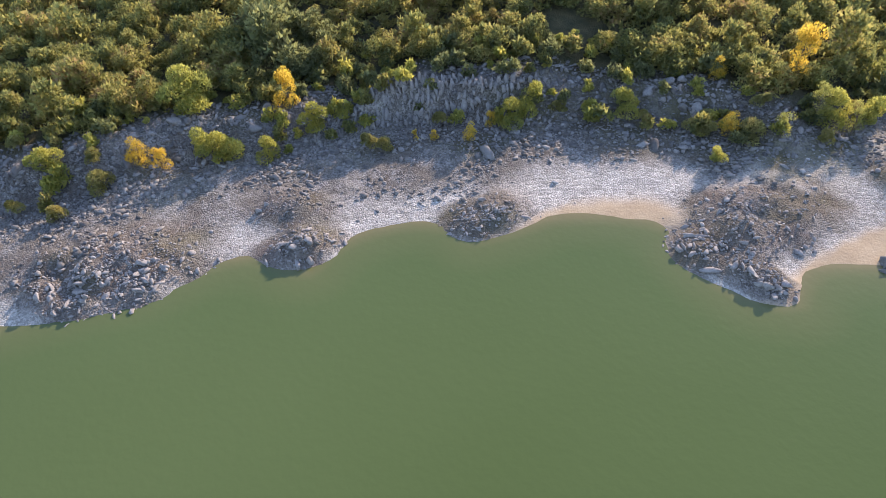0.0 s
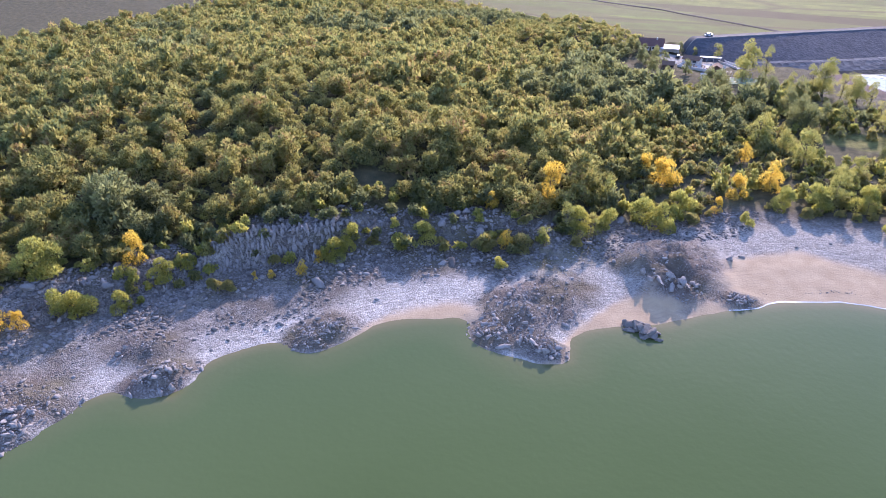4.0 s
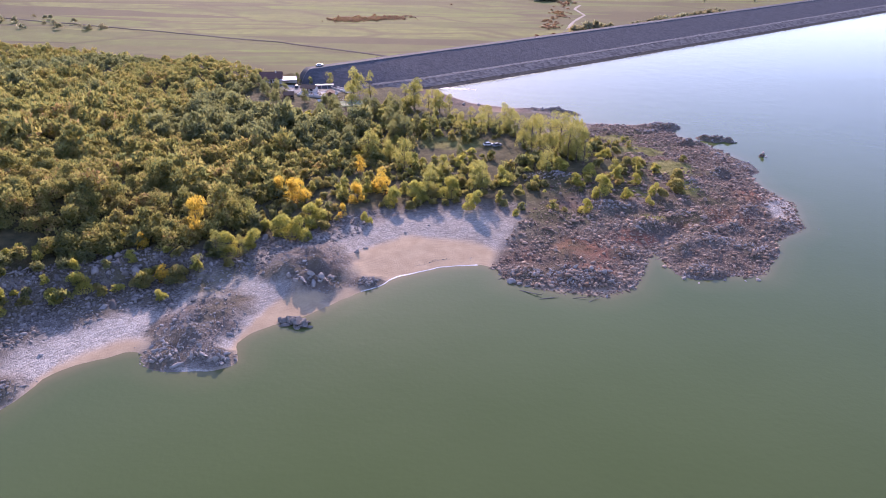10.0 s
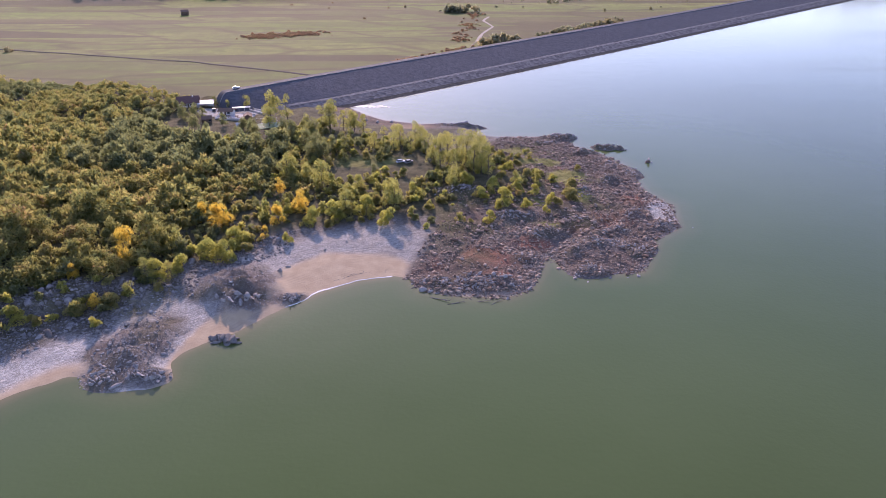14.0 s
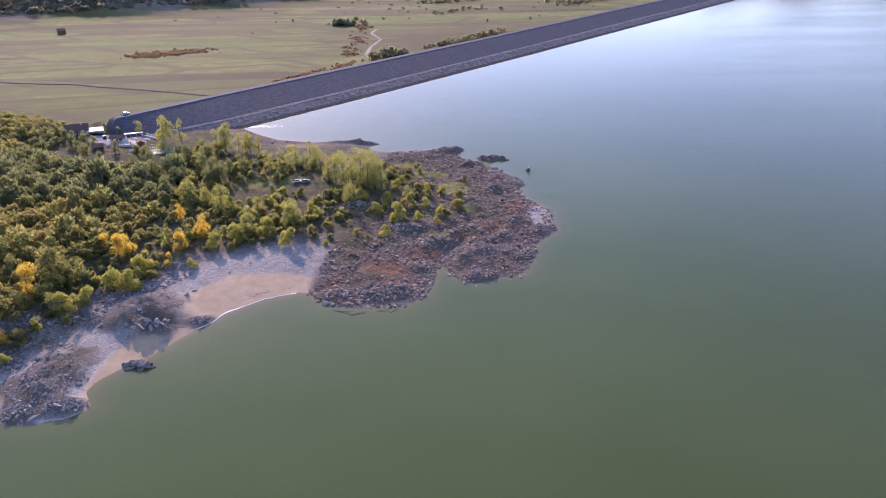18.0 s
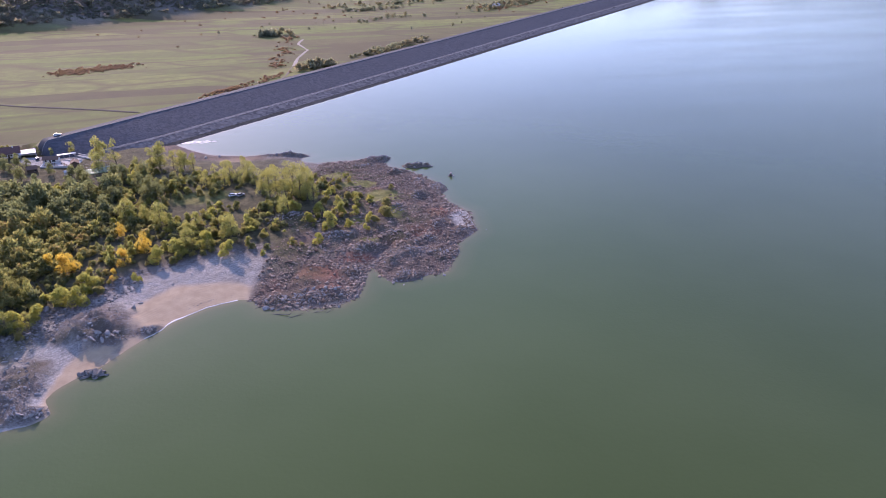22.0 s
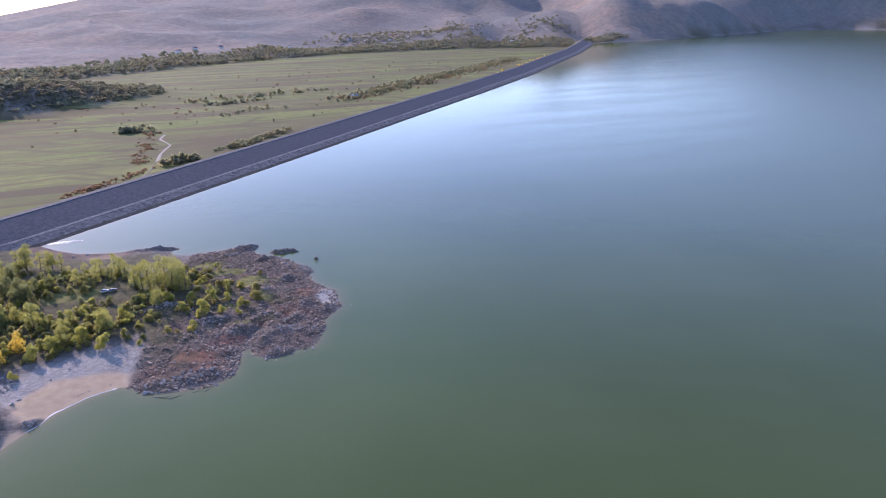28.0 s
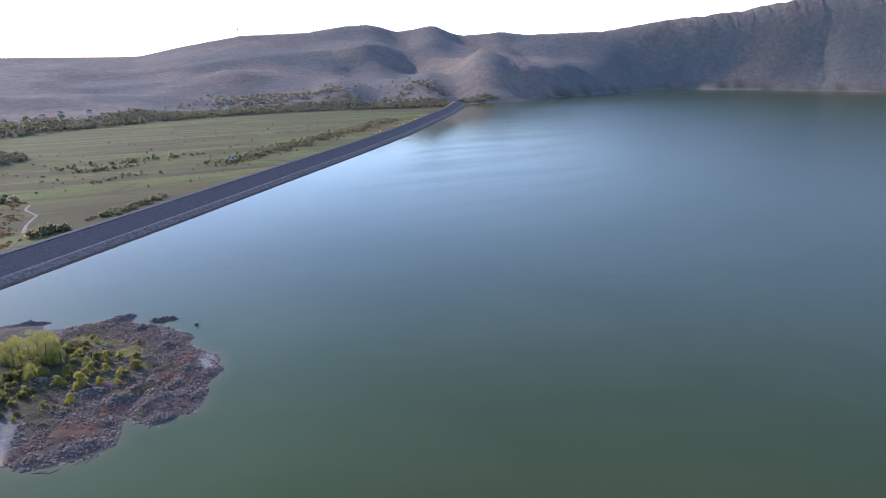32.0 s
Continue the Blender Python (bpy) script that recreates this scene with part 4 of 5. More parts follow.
# rocky swells by the water: each an outcrop with its larger stones as parts
big_mesh = [mesh_of("stone", v, f, ROCK_DARK) for v, f in big]
sx, sy, ss = [], [], []
for cx, cy, a, b, turn, h in SWELLS:
    n = int((20 if cx < 0 else 9) * a * b)
    u, v = r.normal(0, 0.55, n) * a, r.normal(0, 0.55, n) * b
    c, w = math.cos(radians(turn)), math.sin(radians(turn))
    k = np.minimum(0.14 + 0.14 * r.pareto(2.5, n), 0.6) * (1.3 if a > 8 else 1 if a > 3 else 0.6)
    x, y = cx + u * c - v * w, cy + u * w + v * c
    z = ground(x, y)
    ragged = np.hypot(u / a, v / b) + 0.6 * fbm(x, y, 8, 77, 3) + 0.35 * fbm(x, y, 3.5, 78, 2) < 1.25
    x, y, z, k, n = x[ragged], y[ragged], z[ragged], k[ragged], int(ragged.sum())
    if cx < 0:
        k = k * np.interp(inland(x, y), [-2, 2, 6, 14], [1.25, 1.1, 0.62, 0.5])
    large = np.flatnonzero((k > 0.30) & (z > -0.5))[:300]
    if not len(large):
        large = np.flatnonzero(k >= np.sort(k)[-min(6, len(k))])
    crag = tagged(new("rock_outcrop"), "low outcrop of broken grey limestone by the water", "outcrop", "shore outcrops")
    crag.matrix_basis = pose(cx, cy, 0)
    for j in large:
        stone = new("stone", big_mesh[j % 8])
        stone.parent = crag
        stone.matrix_basis = pose(x[j] - cx, y[j] - cy, z[j] + 0.05 * k[j], r.normal(0, 22), r.normal(0, 22), r.uniform(0, 360)) @ Matrix.Diagonal((k[j] * r.uniform(0.8, 1.5), k[j] * r.uniform(0.7, 1.1), k[j] * r.uniform(0.55, 1.0), 1))
    rest = np.setdiff1d(np.arange(n), large)
    sx.append(x[rest]), sy.append(y[rest]), ss.append(np.minimum(k[rest], 0.30))
stones("outcrop_rubble", "small grey stones on the low outcrops by the water", np.concatenate(sx), np.concatenate(sy), np.concatenate(ss), small, ROCK_DARK, 42)
# rock step at the foot of the wood
ax, ay = sow(-215, 60, -84, 215, 1.05, 43)
face = step(-160, -154, ax) * step(-128, -134, ax)
s = inland(ax, ay) + np.where(face > 0.5, 1.2 * fbm(ax, ay, 9, 5, 2), 3 * fbm(ax, ay, 22, 5, 3))
use = (s > 28.5) & (s < 40) & (r.uniform(size=len(ax)) < 0.30 + 0.8 * fbm(ax, ay, 14, 75, 2)) & (face < 0.5)
blocks = np.flatnonzero((face > 0.5) & (s > 30.5) & (s < 36.2))[:300]
use[blocks] = False
stones("cliff_rocks", "upright blocks of grey limestone along the foot of the wood", ax[use], ay[use], 0.38 + 0.40 * r.pareto(2.8, use.sum()).clip(0, 3), slab + crack, ROCK_SHADED, 45, 0.1)
slab_mesh = [mesh_of("rock_block", v, f, ROCK_SHADED) for v, f in slab]
cliff = tagged(new("cliff"), "low cliff of upright grey limestone blocks below the wood", "cliff")
cliff.matrix_basis = pose(-152, 147, 4)
for j in blocks:
    k = r.uniform(0.5, 0.9)
    rock = new("rock_block", slab_mesh[j % 5])
    rock.parent = cliff
    rock.matrix_basis = pose(ax[j] + 152, ay[j] - 147, float(ground(ax[j:j + 1], ay[j:j + 1])[0]) - 4 + 0.2 * k, r.normal(0, 9), r.normal(0, 9), r.uniform(0, 360)) @ Matrix.Diagonal((k * r.uniform(0.6, 1.0), k * 0.75, k * r.uniform(0.9, 1.5), 1))

# large single boulders, each a thing
boulder_mesh = []
for n in range(6):
    v, f = broken_rock(300 + n, 2, 0.8)
    boulder_mesh.append(mesh_of("boulder", v, f, ROCK_DARK))


def boulder(x, y, size, seed, sink=0.3):
    q = np.random.default_rng(seed)
    ob = new("boulder", boulder_mesh[seed % 6])
    z = max(float(ground(np.array([x]), np.array([y]))[0]), -0.8)
    ob.matrix_basis = pose(x, y, z + size * (0.5 - sink), q.uniform(-15, 15), q.uniform(-15, 15), q.uniform(0, 360)) @ Matrix.Diagonal((size, size * 0.8, size * q.uniform(0.6, 0.9), 1))
    tagged(ob, "angular grey limestone boulder at the lake's edge" if z < 1.2 else "angular grey limestone boulder on the shore", "boulder", "shore boulders")


count = 0
for cx, cy, a, b, turn, h in SWELLS:
    for n in range(max(2, int(a * b / 14))):
        u, v = r.uniform(-0.8, 0.8) * a, r.uniform(-0.8, 0.8) * b
        c, w = math.cos(radians(turn)), math.sin(radians(turn))
        boulder(cx + u * c - v * w, cy + u * w + v * c, r.uniform(0.5, 1.0), count)
        count += 1
for x, y, size in [(-48.5, 168, 1.0), (-46, 166.5, 0.6), (-53, 164, 0.7), (-33, 222, 0.6), (-26, 228, 0.5), (-46, 207, 1.2), (-44, 210, 0.8),
                   (-68, 163, 0.5), (111, 319, 1.6), (74, 204, 1.3), (70, 203, 1.0), (64, 203, 0.9), (56, 200, 1.4), (52, 203, 1.1),
                   (36, 196, 1.1), (1, 196, 1.6), (4, 195, 1.0), (28, 190, 1.0), (10, 189, 0.7), (106, 243, 1.0), (103, 240, 1.2),
                   (-142, 82, 0.9), (-139, 86, 0.7), (-127, 101, 1.2), (-128, 99, 1.0), (-130, 100, 0.9), (-23, 388, 2.0), (-30, 391, 1.7), (-15, 390, 1.5), (-54, 184, 1.7), (-56.5, 183.5, 1.4), (-52, 186, 1.5), (-59, 184.5, 1.2), (-50.5, 189, 1.1), (-55, 186.5, 1.3), (-61.5, 186.5, 1.2),
                   (-72, 149.5, 1.3), (-69, 149, 1.1), (-75, 149.5, 1.1), (-67.5, 151.5, 1.0)]:
    boulder(x, y, size, count)
    count += 1

# the split rock that stands in the shallows
islet = tagged(new("islet_rock"), "large cracked grey rock standing in the shallow water", "rock")
islet.matrix_basis = pose(-55, 168, 0, 0, 0, -8)
for n, (x, y, z, a, b, c, turn) in enumerate([(-4.0, 0.5, 0.2, 1.0, 1.2, 1.1, 15), (-2.9, -0.1, 0.5, 1.1, 1.5, 1.5, -8), (-1.7, 0.3, 0.7, 1.0, 1.7, 1.7, 8),
                                              (-0.5, 0.0, 0.8, 1.0, 1.7, 1.8, -5), (0.7, 0.2, 0.7, 1.1, 1.6, 1.7, 10), (1.9, -0.1, 0.6, 1.0, 1.5, 1.5, -12),
                                              (3.0, -0.3, 0.4, 1.1, 1.3, 1.3, 14), (4.1, -0.6, 0.1, 0.9, 0.9, 0.9, 30), (-1.2, 1.5, 0.4, 1.9, 0.9, 1.3, 6),
                                              (1.6, 1.3, 0.3, 1.8, 0.9, 1.2, -6), (-2.4, -1.3, 0.0, 1.3, 0.7, 0.8, 12), (0.9, -1.5, 0.0, 1.5, 0.7, 0.8, -10)]):
    v, f = rock_shape(500 + n, 3, 1.0)
    v = v * (1 + 0.16 * fbm(v[:, 0] * 2 + v[:, 2] * 1.3 + n, v[:, 1] * 2 - v[:, 2], 1.0, 5, 3))[:, None]
    block = new("rock_block", mesh_of("rock_block", v, f, ROCK_WET))
    block.parent = islet
    block.matrix_basis = pose(x, y, z, 8, -6, turn) @ Matrix.Diagonal((a * 1.0, b * 1.05, c * 0.72, 1))

# ---- trees and bushes that stand apart ----


def tree_kind(name, label, category, group, crowns, leaves, trunk=True, high=10.0, wide=0.42):
    """Variants of one kind at a height of 1 m, far below the ground until they are copied into place."""
    made = []
    for n, (seed, lumps, tall) in enumerate(crowns):
        ob = tagged(new(name), label, category, group)
        v, f = crown_shape(seed, leaves[0], leaves[1], lumps, tall, 0.0)
        v = v / v[:, 2].max()
        v[:, :2] *= wide / np.abs(v[:, :2]).max()
        if trunk:
            v[:, 2] = 0.06 + 0.94 * v[:, 2]
        crown = new("crown", mesh_of("crown", v, f, leaves[2]))
        crown.parent = ob
        bm = trunk_shape(0.8 if trunk else 0.5, 0.022 if trunk else 0.012, 6, seed, 0.45)
        for vert in bm.verts:
            if vert.co.z < -0.05:
                vert.co.z = -0.05
        part("trunk" if trunk else "stem", bm, BARK, ob)
        made.append(ob)
    return made


POPLARS = tree_kind("poplar_tree", "tall poplar with thin yellow-green autumn leaves", "tree", "poplars of the point", [(701, 13, 1.5), (702, 12, 1.7), (703, 14, 1.4)], (900, 0.062, POPLAR), True, wide=0.27)
ROUNDS = tree_kind("round_poplar", "broad round poplar, yellow-green, above dark brush", "tree", "broad poplars", [(751, 14, 1.1), (752, 12, 1.0)], (1100, 0.065, POPLAR), True, wide=0.42)
GOLDS = tree_kind("golden_tree", "broadleaf tree in full golden autumn colour", "tree", "golden trees", [(711, 10, 1.0), (712, 11, 1.1)], (1300, 0.059, GOLD), True, wide=0.42)
WILLOWS = tree_kind("willow_bush", "rounded willow bush, green turning yellow, among shore rocks", "bush", "willow bushes", [(721, 7, 0.7), (722, 6, 0.8), (723, 8, 0.7)], (1500, 0.062, WILLOW), False, wide=0.62)
OLIVES = tree_kind("shore_shrub", "low olive-brown shrub among the shore rocks", "shrub", "shore shrubs", [(731, 6, 0.6), (732, 7, 0.6)], (1100, 0.074, SHRUB), False, wide=0.72)
DARKS = tree_kind("evergreen_tree", "dense dark green tree at the wood's edge", "tree", "dark trees", [(741, 11, 1.0), (742, 10, 1.1)], (1200, 0.068, DARK), True, wide=0.42)


def plant(kinds, places, seed):
    """Copies of the variants at places (x, y, height); the variants themselves take the first free places."""
    q = np.random.default_rng(seed)
    for n, (x, y, h) in enumerate(places):
        z = float(ground(np.array([x]), np.array([y]))[0])
        h *= 1.25 if x < -60 and y < 260 else 1.1
        k = Matrix.Diagonal((h * q.uniform(0.9, 1.15), h * q.uniform(0.9, 1.15), h, 1))
        m = pose(x, y, z - 0.1, q.uniform(-3, 3), q.uniform(-3, 3), q.uniform(0, 360)) @ k
        src = kinds[n % len(kinds)]
        if not src.get("placed"):
            src.matrix_basis, src["placed"] = m, 1
            continue
        keep = src.matrix_basis.copy()
        src.matrix_basis = Matrix.Identity(4)
        copy_thing(src, m)
        src.matrix_basis = keep


plant(WILLOWS, [(-177.4, 106.9, 8.0), (-131.3, 156.0, 4.9), (-129.7, 161.2, 5.6), (-158.1, 124.5, 5.0), (-158.9, 112.8, 4.2), (-165.7, 102.4, 6.5), (-163, 106, 6.0),
                (-116.2, 173.9, 5.0), (-93.2, 172.8, 3.3), (-179.8, 76.8, 5.3), (-70.8, 213.4, 7.0), (-66, 215, 6.4), (-77.9, 204.2, 6.2), (-84.2, 199.1, 6.2),
                (-47.1, 227.5, 4.1), (-11.7, 241.2, 6.9), (34.1, 259.2, 7.0), (42.2, 274.1, 5.7), (25.8, 266.9, 4.7), (27.4, 245.9, 4.7), (42.7, 256.4, 4.6), (-31.8, 247, 7.2), (-20.7, 253, 7.6), (4.6, 258, 3.4), (20.3, 281, 6.0), (31.7, 276, 5.5), (-2.2, 270.4, 6.0), (-64, 226, 6.2), (-40, 243, 6.8), (53.7, 261, 4.2), (58, 283, 3.5), (48, 270, 4.0), (50, 252, 3.2), (38, 292, 4.5), (32, 256, 3.0)], 1)
plant(OLIVES, [(-101.4, 178.3, 3.4), (-98.5, 179, 3.2), (-170.8, 82.7, 3.9), (-176.5, 67.9, 2.7), (-169.1, 73.2, 2.6), (-146.2, 128.7, 3.3), (-143.2, 131.2, 2.6),
                             (-140.0, 143.7, 3.4), (-125.8, 165.0, 2.5), (-111.6, 174.8, 2.7), (-92.3, 183.1, 4.3), (-60.1, 219.6, 3.7), (-81.3, 192.6, 2.6), (-93.8, 190.0, 3.2),
                             (-101.9, 182.8, 2.3), (-187.5, 75.2, 3.3), (-175.8, 84.9, 2.7), (54.2, 255.5, 4.6), (62.1, 265.0, 5.4), (3.8, 252.6, 4.0), (-33.6, 240.1, 3.4), (-59.4, 221.7, 3.3), (64.7, 277, 4.5), (36, 285, 4.5), (10, 262, 3.5), (-8, 252, 3.5), (48, 291, 3.8), (-26, 243, 3.0), (72, 300, 2.8), (44, 301, 4.2)], 2)
plant(GOLDS, [(-164.3, 122.9, 7.8), (-171.0, 91.8, 5.5), (-168, 94.5, 4.4), (-106.5, 192.7, 4.8), (-95.2, 205.7, 10.0), (-133.0, 145.1, 3.5), (-133.5, 152.0, 3.0), (-138.2, 140.3, 2.4),
              (-141.4, 137.7, 1.9), (-96.2, 182.4, 4.7), (-80.0, 241.3, 7.0), (-71.8, 239.6, 8.3), (-75, 240, 7.5), (-46.0, 253.3, 9.4), (-52.7, 242.6, 7.4), (-57.5, 273.7, 6.6), (-55.3, 231.1, 5.0)], 3)
plant(POPLARS, [(-85.5, 195.9, 7.2), (-79.1, 199.1, 6.6), (-87.8, 186.7, 5.2), (-19.9, 249.0, 5.6), (-12.5, 258, 11), (14.9, 275.7, 10.0), (-33.4, 254.0, 4.5), (-2.3, 274.1, 6.5), (7.1, 308.4, 13.3), (10.4, 301.3, 15), (14.1, 305.6, 14.9),
                (17.7, 298.8, 16), (22.0, 301.3, 16.5), (24.8, 293.7, 15.5), (27.9, 291.5, 15), (30.3, 288.9, 14), (20.6, 315.1, 14.9), (27.0, 306.8, 15.5), (13.5, 317.5, 12.5), (30.8, 302.0, 14.4)], 4)
plant(POPLARS, [(-21.3, 325.7, 9.7), (-17.0, 331.1, 10.4), (-12.4, 324.9, 10.2), (-8.3, 333.2, 11.0), (-3.7, 324.3, 10.7), (0.1, 331.6, 11.7), (3.8, 323.0, 11.4), (-24.1, 338.0, 8.0), (-11.7, 342.5, 9.4), (-1.1, 344.0, 10.2)], 6)
plant(POPLARS, [(-46.8, 367.0, 15.2), (-52.0, 369.3, 11.7), (-35.9, 361.5, 12.5), (-29.1, 357.6, 10.7), (-72.3, 384.1, 14.0), (-99.3, 405.6, 8.2), (-40.2, 366.5, 10.2), (-58.8, 361.8, 9.0), (-109.9, 404.6, 5.5)], 7)
plant(ROUNDS, [(-40.7, 279.3, 12.0), (-57.3, 291.3, 11.5), (-28.3, 253.0, 9.5), (-9.3, 256.5, 11.5), (-24.8, 273.1, 7.5), (-48.8, 288.6, 8.6), (-47.5, 369.0, 13.0), (-82.0, 386.0, 15.5), (-79.2, 368.5, 10.5), (-33.9, 364.5, 10.5), (-10.1, 266.2, 9.5), (-28.2, 265.4, 8.0), (14.3, 279.9, 7.0), (41.3, 279.0, 6.5)], 9)
plant(DARKS, [(-55.0, 330.0, 10.5), (-45.4, 315.5, 10.5), (-41.5, 324.9, 9.0), (-50.1, 313.7, 8.7), (-76.9, 323.6, 9.3), (-86.1, 330.6, 9.6), (-34.0, 312.9, 4.9), (-53.5, 347.4, 11.0),
              (-66, 318, 8), (-70, 335, 9), (-62, 345, 8.5), (-82, 345, 8), (-58, 300, 7.5), (-68, 305, 8), (-64.0, 347.2, 9.8), (-48.6, 322.5, 10.5), (-88.6, 335.7, 9), (-86.5, 352.9, 8), (-117.5, 378.7, 7), (-116.1, 358.9, 8), (-35.4, 328.9, 7), (-69.9, 357.2, 8), (-106.4, 345.6, 7.7), (-129.1, 379.7, 7.4), (-124, 372, 6.5), (-92, 362, 7), (-20, 297, 5), (-38, 340, 6), (-118.8, 409.5, 5.5), (-137, 396, 6), (-132, 393.5, 5.5), (-127, 396.5, 4.6), (-141, 399, 6.5), (-124, 386, 6), (-104, 368, 7), (-87, 361, 7)], 8)

# scrub that comes down over the rocks in front of the wood
ex, ey = sow(-240, 40, -60, 260, 3.0, 91)
es = inland(ex, ey)
q = np.random.default_rng(93)
use = (es > 27 + 4 * fbm(ex, ey, 15, 95, 2)) & (es < 50) & (ex - 0.28 * (ey - 225) < -74) & (q.uniform(size=len(ex)) < 0.30 + 0.6 * fbm(ex, ey, 17, 97, 2) + 0.35 * step(36, 48, es))
tone = q.uniform(size=len(ex))
sprig = [crown_shape(850 + n, 130, 0.22, 6, 0.8, 0.05) for n in range(5)]
woods("edge_scrub", "olive scrub on the rocks below the wood", ex[use & (tone < 0.3)], ey[use & (tone < 0.3)], sprig, OAK, 2.3, 98, sink=0.1)
woods("edge_scrub", "dark green scrub on the rocks below the wood", ex[use & (tone > 0.75)], ey[use & (tone > 0.75)], sprig, DARK, 2.3, 99, sink=0.1)
woods("edge_scrub", "yellow-green scrub on the rocks below the wood", ex[use & (tone >= 0.3) & (tone <= 0.75)], ey[use & (tone >= 0.3) & (tone <= 0.75)], sprig, WILLOW, 1.9, 100, sink=0.1)

# undergrowth between the trees
ux, uy = sow(-95, 215, 60, 415, 3.2, 81)
s = inland(ux, uy)
q = np.random.default_rng(83)
dens = 0.55 + 1.2 * fbm(ux, uy, 16, 85, 3) + 0.35 * step(-40, -60, ux) - 0.2 * step(15, 7, np.hypot((ux + 22) / 1.6, uy - 313)) - 0.35 * step(10, 50, ux) - 0.7 * step(268, 252, uy) * step(-8, 2, ux)
use = (s > 28) & (q.uniform(size=len(ux)) < dens * step(36, 50, s + 12 * step(-5, 10, ux))) & (np.hypot((ux + 97) / 34, (uy - 378) / 34) > 1)
brush = [crown_shape(800 + n, 95, 0.25, 6, 0.65, 0.05) for n in range(5)]
tone = q.uniform(size=len(ux))
for low, high, mat, size, label in ((0, 0.45, SHRUB, 1.7, "brown-green brush between the trees of the point"), (0.45, 0.64, DARK, 2.1, "dark green brush between the trees of the point"),
                                    (0.64, 0.86, OAK, 2.2, "olive brush between the trees of the point"), (0.86, 1.0, WILLOW, 2.0, "yellow-green brush between the trees of the point")):
    k = use & (tone >= low) & (tone < high)
    woods("undergrowth", label, ux[k], uy[k], brush, mat, size, 87 + int(100 * high), sink=0.1)
# taller saplings scattered among them
k = use & (s > 34) & (q.uniform(size=len(ux)) < 0.10)
woods("saplings", "slim young poplars between the trees of the point", ux[k], uy[k], [crown_shape(870 + n, 150, 0.22, 6, 1.5, 0.1) for n in range(4)], POPLAR, 1.9, 90, sink=0.1)

# white rim of foam along the sandy beach, and ripples that glitter by the dam
FOAM = plain("foam", (0.80, 0.78, 0.74), 0.6, 0.12, 0.8)


def shoreline(x, y, nx, ny):
    k = np.linspace(-6, 6, 121)
    z = ground(x + k * nx, y + k * ny)
    j = int(np.argmax(z > 0.0))
    return x + k[j] * nx, y + k[j] * ny


rim = []
beach = np.array(SHORE[23:31], float)
run = np.r_[0, np.cumsum(np.hypot(*np.diff(beach, axis=0).T))]
for t in np.arange(27.0, run[-1] - 6.0, 0.8):
    x, y = np.interp(t, run, beach[:, 0]), np.interp(t, run, beach[:, 1])
    rim.append(shoreline(x, y, -0.5, 0.866))
rim = np.array(rim)
wide = 0.09 + 0.42 * np.abs(value_noise(np.arange(len(rim)) * 0.8, np.zeros(len(rim)), 7, 3))
rows = [np.column_stack([rim[:, 0] + 0.5 * k * wide, rim[:, 1] - 0.866 * k * wide, np.full(len(rim), z)]) for k, z in ((-1, 0.10), (0.0, 0.07), (1, 0.012))]
v = np.stack(rows, 1)
i = np.arange(len(rim) * 3).reshape(-1, 3)
quads = np.stack([i[:-1, :-1], i[:-1, 1:], i[1:, 1:], i[1:, :-1]], -1).reshape(-1, 4)
tagged(new("foam_line", mesh_of("foam_line", v.reshape(-1, 3), quads, FOAM, True)), "white rim of foam along the sandy beach", "foam", kind="stuff")
q = np.random.default_rng(131)
fl = []
for n in range(240):
    along = q.beta(1.3, 2.2)
    x, y = -41 + 24 * along + q.normal(0, 0.8), 426.5 - 2 * along + q.normal(0, 1.1)
    if float(inland(np.array([x]), np.array([y]))[0]) < -0.5:
        l, w = q.uniform(0.4, 1.7), q.uniform(0.10, 0.30)
        fl += [(x - l, y + 0.05 * l, 0.02), (x, y - w, 0.05), (x + l, y - 0.05 * l, 0.02), (x, y + w, 0.05)]
tagged(new("foam_flecks", mesh_of("foam_flecks", np.array(fl), np.arange(len(fl)).reshape(-1, 4), FOAM)), "white flecks on the ripples beside the dam", "foam", kind="stuff")

# line of washed-up litter on the sand
q = np.random.default_rng(141)
lx, ly = rim[:, 0].repeat(3) + q.normal(0, 0.4, 3 * len(rim)), rim[:, 1].repeat(3) + q.normal(0, 0.4, 3 * len(rim))
off = 4.5 + 1.8 * value_noise(lx, ly, 14, 9)
k = q.uniform(size=len(lx)) < 0.35 + 0.9 * value_noise(lx, ly, 6, 10)
stones("wrack_line", "thin line of dark washed-up litter on the sand", (lx - 0.5 * off)[k], (ly + 0.866 * off)[k], q.uniform(0.10, 0.26, k.sum()), small, ROCK_DARK, 143)

# driftwood at the water's edge
DRIFT = plain("driftwood", (0.22, 0.19, 0.16), 0.9, 0.4, 0.3)
for n, (x, y, turn, size) in enumerate([(6, 190.5, -25, 5.0), (11, 187.5, 15, 4.0), (-1, 198.5, 40, 3.5), (20, 188.5, 5, 3.0), (24, 187.5, 35, 3.0)]):
    log = tagged(new("driftwood"), "bleached grey driftwood branch at the water's edge", "driftwood", "driftwood")
    log.matrix_basis = pose(x, y, max(height_at(x, y), 0.0) + 0.12, 0, 86, turn) @ Matrix.Diagonal((size, size, size, 1))
    part("branch", trunk_shape(1.0, 0.035, 4, 950 + n, 0.3), DRIFT, log)

# ---- houses, cars and the yard at the end of the dam ----


def height(x, y):
    return float(ground(np.array([float(x)]), np.array([float(y)]))[0])


